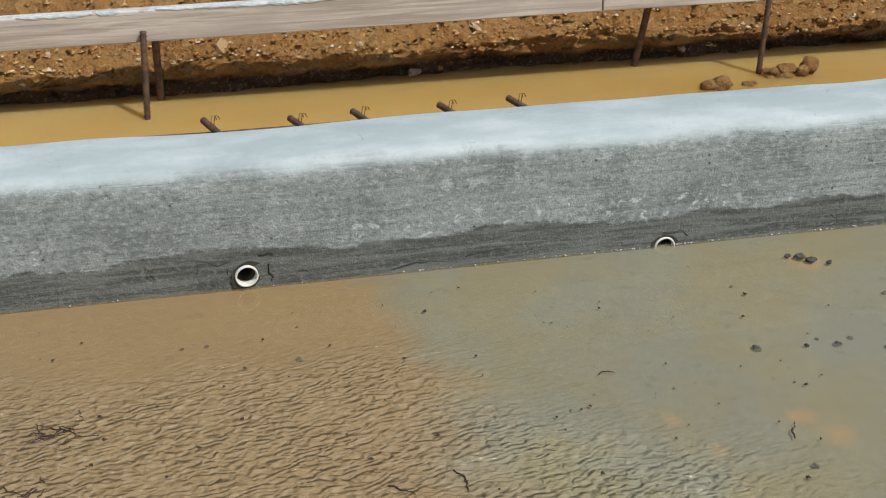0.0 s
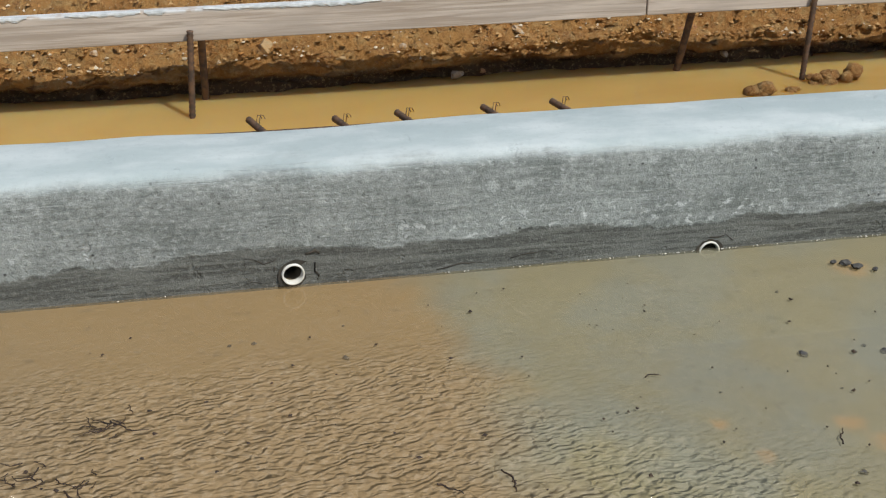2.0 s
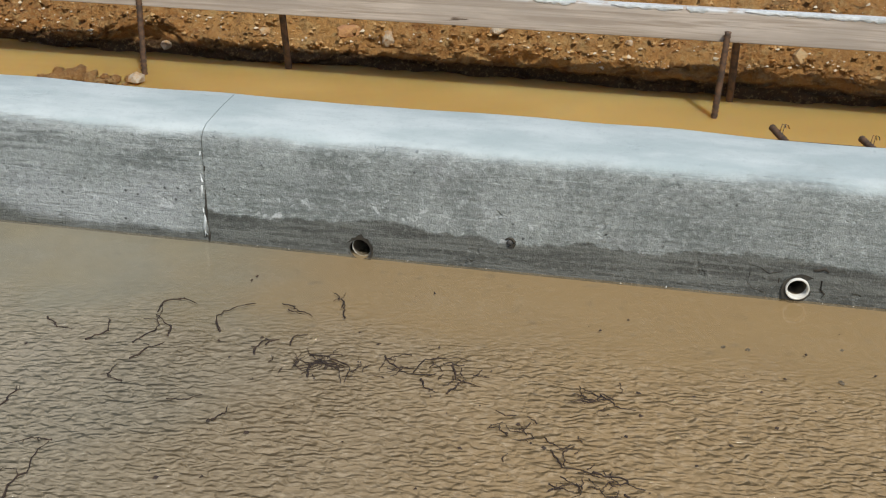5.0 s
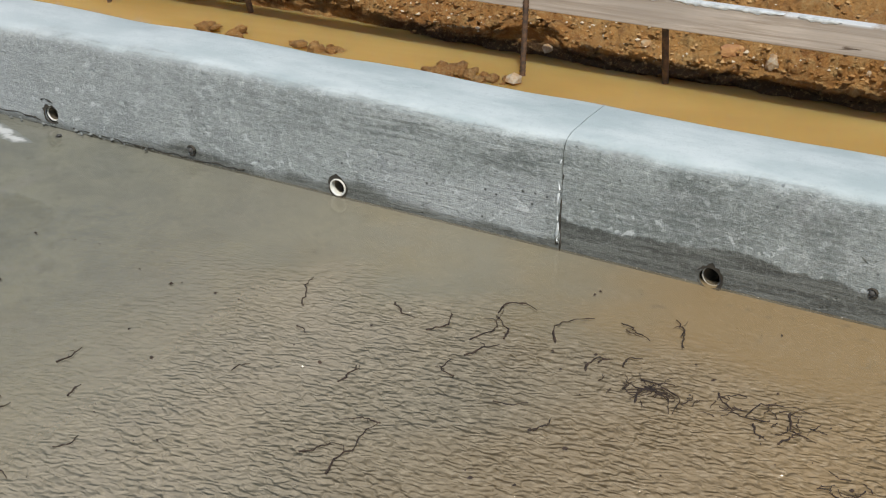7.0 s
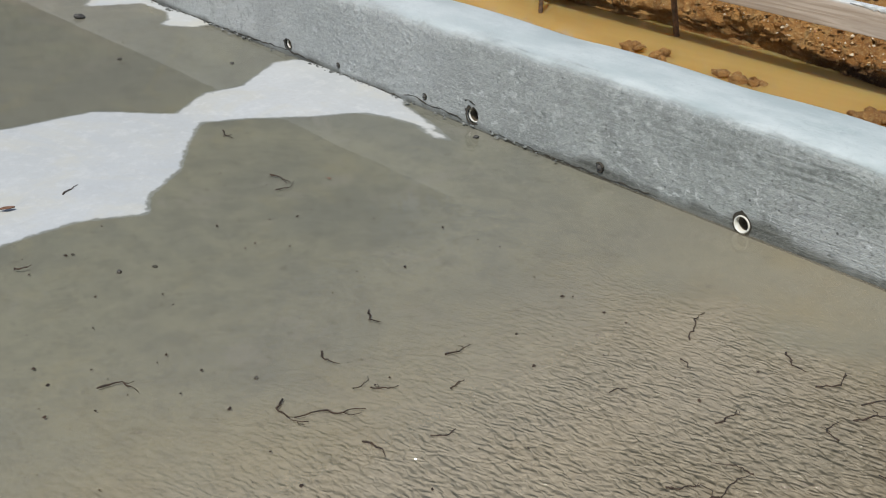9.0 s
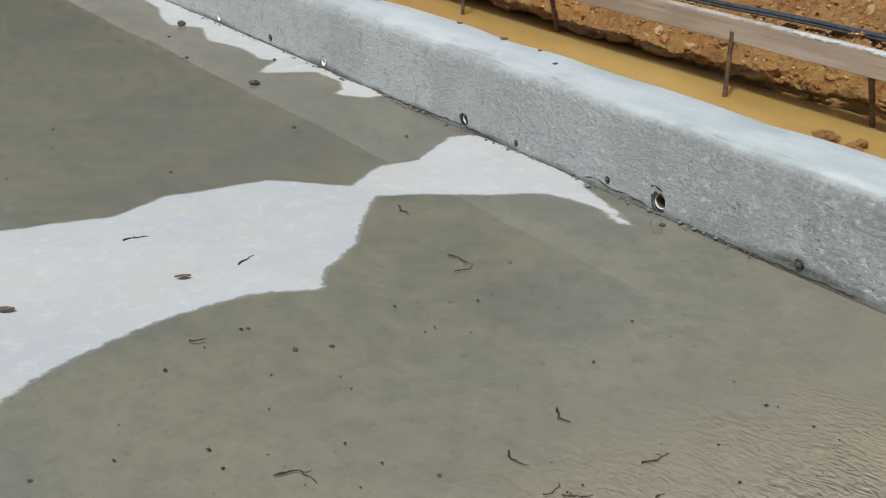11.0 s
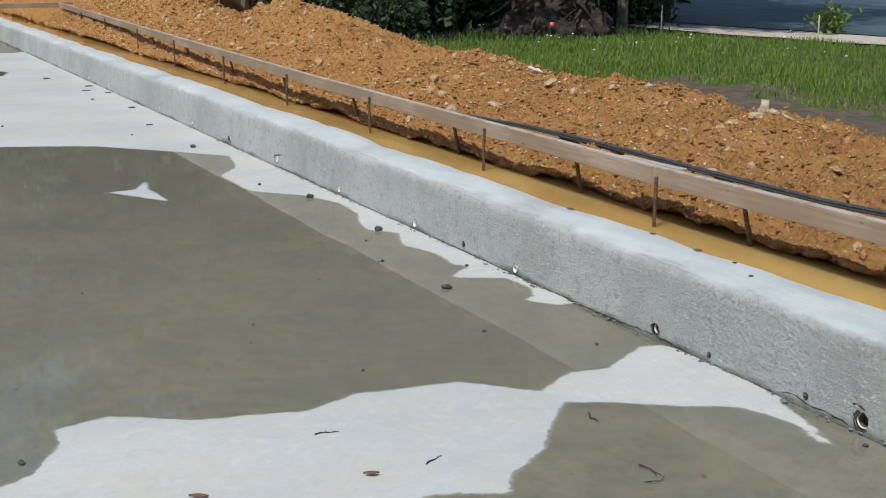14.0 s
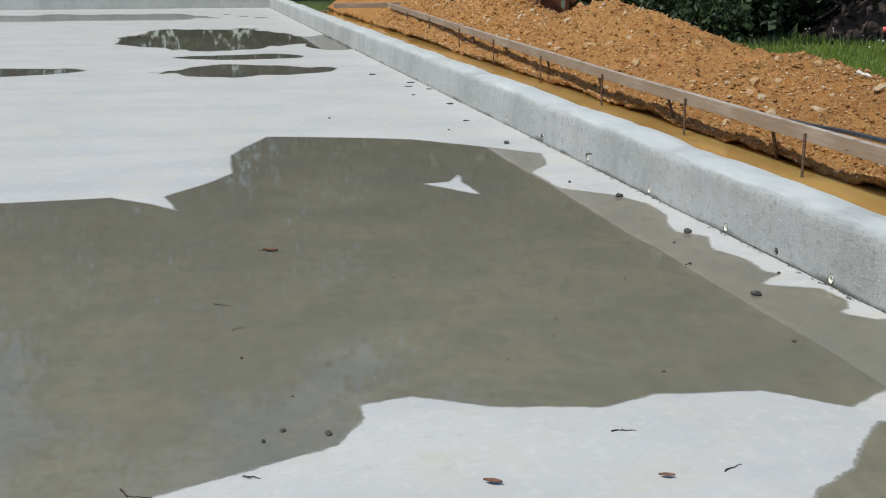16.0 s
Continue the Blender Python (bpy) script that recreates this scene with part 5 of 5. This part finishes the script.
def tree(x, y, height, spread, low, seed, leaves, label, trunk=0.16, z=0.0):
    """Tapered trunk, limbs, and a ragged crown of leaf clumps."""
    rng, rs = random.Random(seed), np.random.RandomState(seed)
    root = base("tree", pose(x, y, z), label, "tree", "trees behind the site")
    bm = bmesh.new()
    lean = rng.uniform(-0.03, 0.03)
    tube(bm, [(0, 0, -0.2), (0, 0, 0.15), (lean * height * 0.4, 0, height * 0.4), (lean * height, 0.1, height * 0.9)], [trunk * 1.5, trunk, trunk * 0.75, trunk * 0.2], 9)
    part("trunk", bm, BARK, root)
    C = []
    for i in range(11):
        a, h = i * 2.4 + rng.uniform(-0.4, 0.4), low + (height * 0.9 - low) * i / 10
        r = spread * (0.55 + 0.45 * math.sin(3.0 * (i + 1) / 11)) * rng.uniform(0.7, 1.1)
        tip = Vector((r * math.cos(a), r * math.sin(a), h + r * 0.25))
        bm = bmesh.new()
        tube(bm, [(lean * h, 0, h * 0.92), tip * 0.55 + Vector((0, 0, h * 0.42)), tip], [trunk * 0.4, trunk * 0.22, 0.015], 6)
        part("limb", bm, BARK, root)
        for k in range(5):
            C.append(np.array(tip) * np.array([0.35 + 0.16 * k, 0.35 + 0.16 * k, 1]) + rs.normal(0, spread * 0.14, 3))
    C = np.array(C)
    P = C[rs.randint(0, len(C), leaves)] + rs.normal(0, 1, (leaves, 3)) * np.array([1, 1, 0.7]) * spread * 0.17
    P[:, 2] = np.maximum(P[:, 2], low * 0.75)
    s = (0.07 + 0.10 * rs.random_sample(leaves)) * (height / 8) ** 0.5
    u, v = rs.normal(0, 1, (leaves, 3)), rs.normal(0, 1, (leaves, 3))
    u /= np.linalg.norm(u, axis=1)[:, None]
    v -= (u * v).sum(1)[:, None] * u
    v /= np.linalg.norm(v, axis=1)[:, None]
    V = np.stack([P - u * s[:, None], P + v * s[:, None] * 0.55, P + u * s[:, None], P - v * s[:, None] * 0.55], 1)
    me = bpy.data.meshes.new("crown")
    me.from_pydata(V.reshape(-1, 3).tolist(), [], (np.arange(leaves)[:, None] * 4 + np.arange(4)[None]).tolist())
    link_mesh("crown", me, LEAF, root, "dense dark green foliage")
    return root


GROVE = [(-18.65, 9.7, 9, 3.0, 3.2, 0.11), (-20.3, 5.4, 11, 4.6, 2.6, 0.16), (-20.6, 8.0, 11, 4.4, 2.4, 0.16), (-23.0, 10.0, 11, 4.2, 1.6, 0.17), (-24.6, 6.6, 10, 4.0, 2.2, 0.12), (-20.4, 11.8, 10, 3.6, 1.2, 0.16),
         (-27.0, 9.4, 11, 4.0, 0.8, 0.17), (-28.8, 6.6, 10, 3.6, 0.8, 0.15), (-31.5, 9.0, 12, 4.0, 0.5, 0.2), (-24.5, 12.5, 12, 4.0, 0.5, 0.2), (-34.0, 5.0, 11, 3.6, 0.6, 0.2), (-30.5, 12.5, 12, 4.0, 0.6, 0.2)]
for i, (x, y, h, s, low, r) in enumerate(GROVE):
    tree(x, y, h, s, low, 60 + i, 9000, "slender grey-trunked tree at the edge of the grove" if i == 0 else "leafy tree standing in the dark grove", r)
rng = random.Random(78)
for i in range(12):
    tree(-52 - rng.uniform(0, 4), 16 - i * 4.4 + rng.uniform(-1, 1), rng.uniform(13, 18), rng.uniform(4.5, 5.5), 1.0, 130 + i, 4500, "tall leafy tree in the woods past the slab", 0.25)
rng = random.Random(77)
for i in range(22):
    tree(-39 - rng.uniform(0, 9), 10 - i * 2.6 + rng.uniform(-1, 1), rng.uniform(9, 15), rng.uniform(3.4, 4.6), rng.uniform(0.6, 1.6), 90 + i, 5500, "tall leafy tree past the far end of the slab", 0.2)
BUSHES = [(-17.5, 4.9, 0.55), (-18.4, 4.9, 0.8), (-18.6, 5.9, 0.9), (-18.9, 6.9, 0.9), (-19.6, 7.8, 1.0), (-20.2, 9.3, 1.0), (-20.0, 5.0, 1.2), (-20.4, 6.3, 1.3), (-21.5, 8.0, 1.4), (-19.6, 10.6, 0.7), (-22.5, 5.4, 1.2), (-24.0, 4.6, 1.2), (-26.6, 5.2, 1.3), (-29.0, 4.2, 1.3), (-31, 3.0, 1.3), (-16.2, 12.0, 0.3)]
for i, (x, y, s) in enumerate(BUSHES):
    rs = np.random.RandomState(40 + i)
    root = base("bush", pose(x, y, 0.0 if i < 15 else 0.03), "dense dark bush under the trees" if i < 15 else "small bright green bush on the lake shore", "bush", "bushes of the grove")
    for k in range(5):
        bm = bmesh.new()
        a = k * 1.26
        tube(bm, [(0, 0, -0.05), (0.3 * s * math.cos(a), 0.3 * s * math.sin(a), 0.5 * s), (0.6 * s * math.cos(a), 0.6 * s * math.sin(a), s)], [0.03 * s, 0.02 * s, 0.008 * s], 6)
        part("stem", bm, BARK, root)
    n = 2600 if i < 15 else 700
    P = rs.normal(0, 1, (n, 3)) * np.array([0.45, 0.45, 0.34]) * s + np.array([0, 0, 0.75 * s])
    P[:, 2] = np.maximum(P[:, 2], 0.05)
    H = rs.uniform(0.06, 0.14, n) * (s if i < 15 else 0.45)
    u = rs.normal(0, 1, (n, 3))
    v = rs.normal(0, 1, (n, 3))
    V = np.stack([P - u * H[:, None] * 0.5, P + v * H[:, None] * 0.3, P + u * H[:, None] * 0.5, P - v * H[:, None] * 0.3], 1)
    me = bpy.data.meshes.new("foliage")
    me.from_pydata(V.reshape(-1, 3).tolist(), [], (np.arange(n)[:, None] * 4 + np.arange(4)[None]).tolist())
    link_mesh("foliage", me, LEAF if i < 15 else GRASS, root)

# heap of old roots and brush at the foot of the trees
root = base("brush_pile", pose(-17.5, 7.7, 0.05), "dark heap of dead roots and brush under the trees", "brush pile")
rng = random.Random(15)
bm = bmesh.new()
core = bmesh.ops.create_icosphere(bm, subdivisions=5, radius=1.0)
for v in core["verts"]:
    k = 1 + 0.22 * noise.fractal(v.co * 2.5, 0.8, 2.0, 4) + 0.1 * noise.noise(v.co * 9)
    v.co = Vector((v.co.x * 0.7 * k, v.co.y * 0.95 * k, v.co.z * 0.62 * k))
part("earth_core", bm, ROOTWOOD, root)
for i in range(70):
    a = rng.uniform(0, 6.28)
    p = Vector((0.5 * math.cos(a), 0.7 * math.sin(a), rng.uniform(0.15, 0.75)))
    d = Vector((rng.uniform(-0.3, 0.7), rng.uniform(-1.0, 0.3), rng.uniform(-0.6, 0.15))) * rng.uniform(0.4, 0.9)
    bm = bmesh.new()
    tube(bm, [p, p + d * 0.5 + Vector((0, 0, rng.uniform(-0.05, 0.1))), p + d], [rng.uniform(0.02, 0.05), 0.022, 0.008], 6)
    part("dead_root", bm, ROOTWOOD, root)

# black plastic sheet at the far corner of the slab
bm = bmesh.new()
rng = random.Random(4)
for i in range(9):
    rubble(bm, (rng.uniform(-0.5, 0.5), rng.uniform(-0.7, 0.7), rng.uniform(0.05, 0.2)), rng.uniform(0.2, 0.36), rng, 2)
ob = link("plastic_sheet", bm, BLACK, None, "", True)
ob.matrix_world = pose(-28.2, -6.9, 0.05)
tagged(ob, "crumpled heap of black plastic sheet on the slab", "sheet")

# rusty skip behind the heap
root = base("steel_skip", pose(-21.6, 4.1, 0.05, 0, 0, 12), "rusty brown steel skip half hidden behind the heap", "skip")
bm = bmesh.new()
for lo, hi in (((-0.45, -0.75, 0), (-0.40, 0.75, 0.75)), ((0.40, -0.75, 0), (0.45, 0.75, 1.0)), ((-0.4, -0.75, 0), (0.4, -0.70, 0.9)), ((-0.4, 0.70, 0), (0.4, 0.75, 0.9)), ((-0.4, -0.7, 0), (0.4, 0.7, 0.06))):
    box(bm, lo, hi, 0.008)
part("body", bm, SKIP, root)
for y in (-0.8, 0.8):
    bm = bmesh.new()
    tube(bm, [(0.5, y * 1.15, 0.0), (0.5, y * 0.95, 1.15)], 0.03, 8)
    part("rail", bm, RUST, root)
for i, (x, y, h, m, label) in enumerate(((-24.6, 6.2, 1.6, GREYPOST, "grey weathered post beside the trees"), (-18.0, 10.05, 0.45, PVC, "white survey stake at the lawn's edge"), (-14.9, 10.6, 0.4, PVC, "thin white survey stake at the lawn's edge"))):
    bm = bmesh.new()
    w = 0.05 if i == 0 else 0.009
    tube(bm, [(0, 0, -0.1), (0, 0, h - 0.02), (0, 0, h)], [w, w, w * 0.7], 8)
    ob = link("post", bm, m, None, "", True)
    ob.matrix_world = pose(x, y, 0.03)
    tagged(ob, label, "post", "posts at the lawn's edge")
for i, (x, y) in enumerate(((-13.9, 11.3), (-13.6, 10.9), (-15.2, 12.4), (-16.3, 6.9))):
    root = base("marker_flag", pose(x, y, 0.04, 0, 0, 30 * i), "small pink survey flag on a wire", "flag", "survey flags")
    bm = bmesh.new()
    tube(bm, [(0, 0, -0.05), (0, 0, 0.32)], 0.003, 5)
    part("wire", bm, RUST, root)
    bm = bmesh.new()
    box(bm, (0, -0.001, 0.24), (0.09, 0.001, 0.31))
    part("flag", bm, PINK, root)
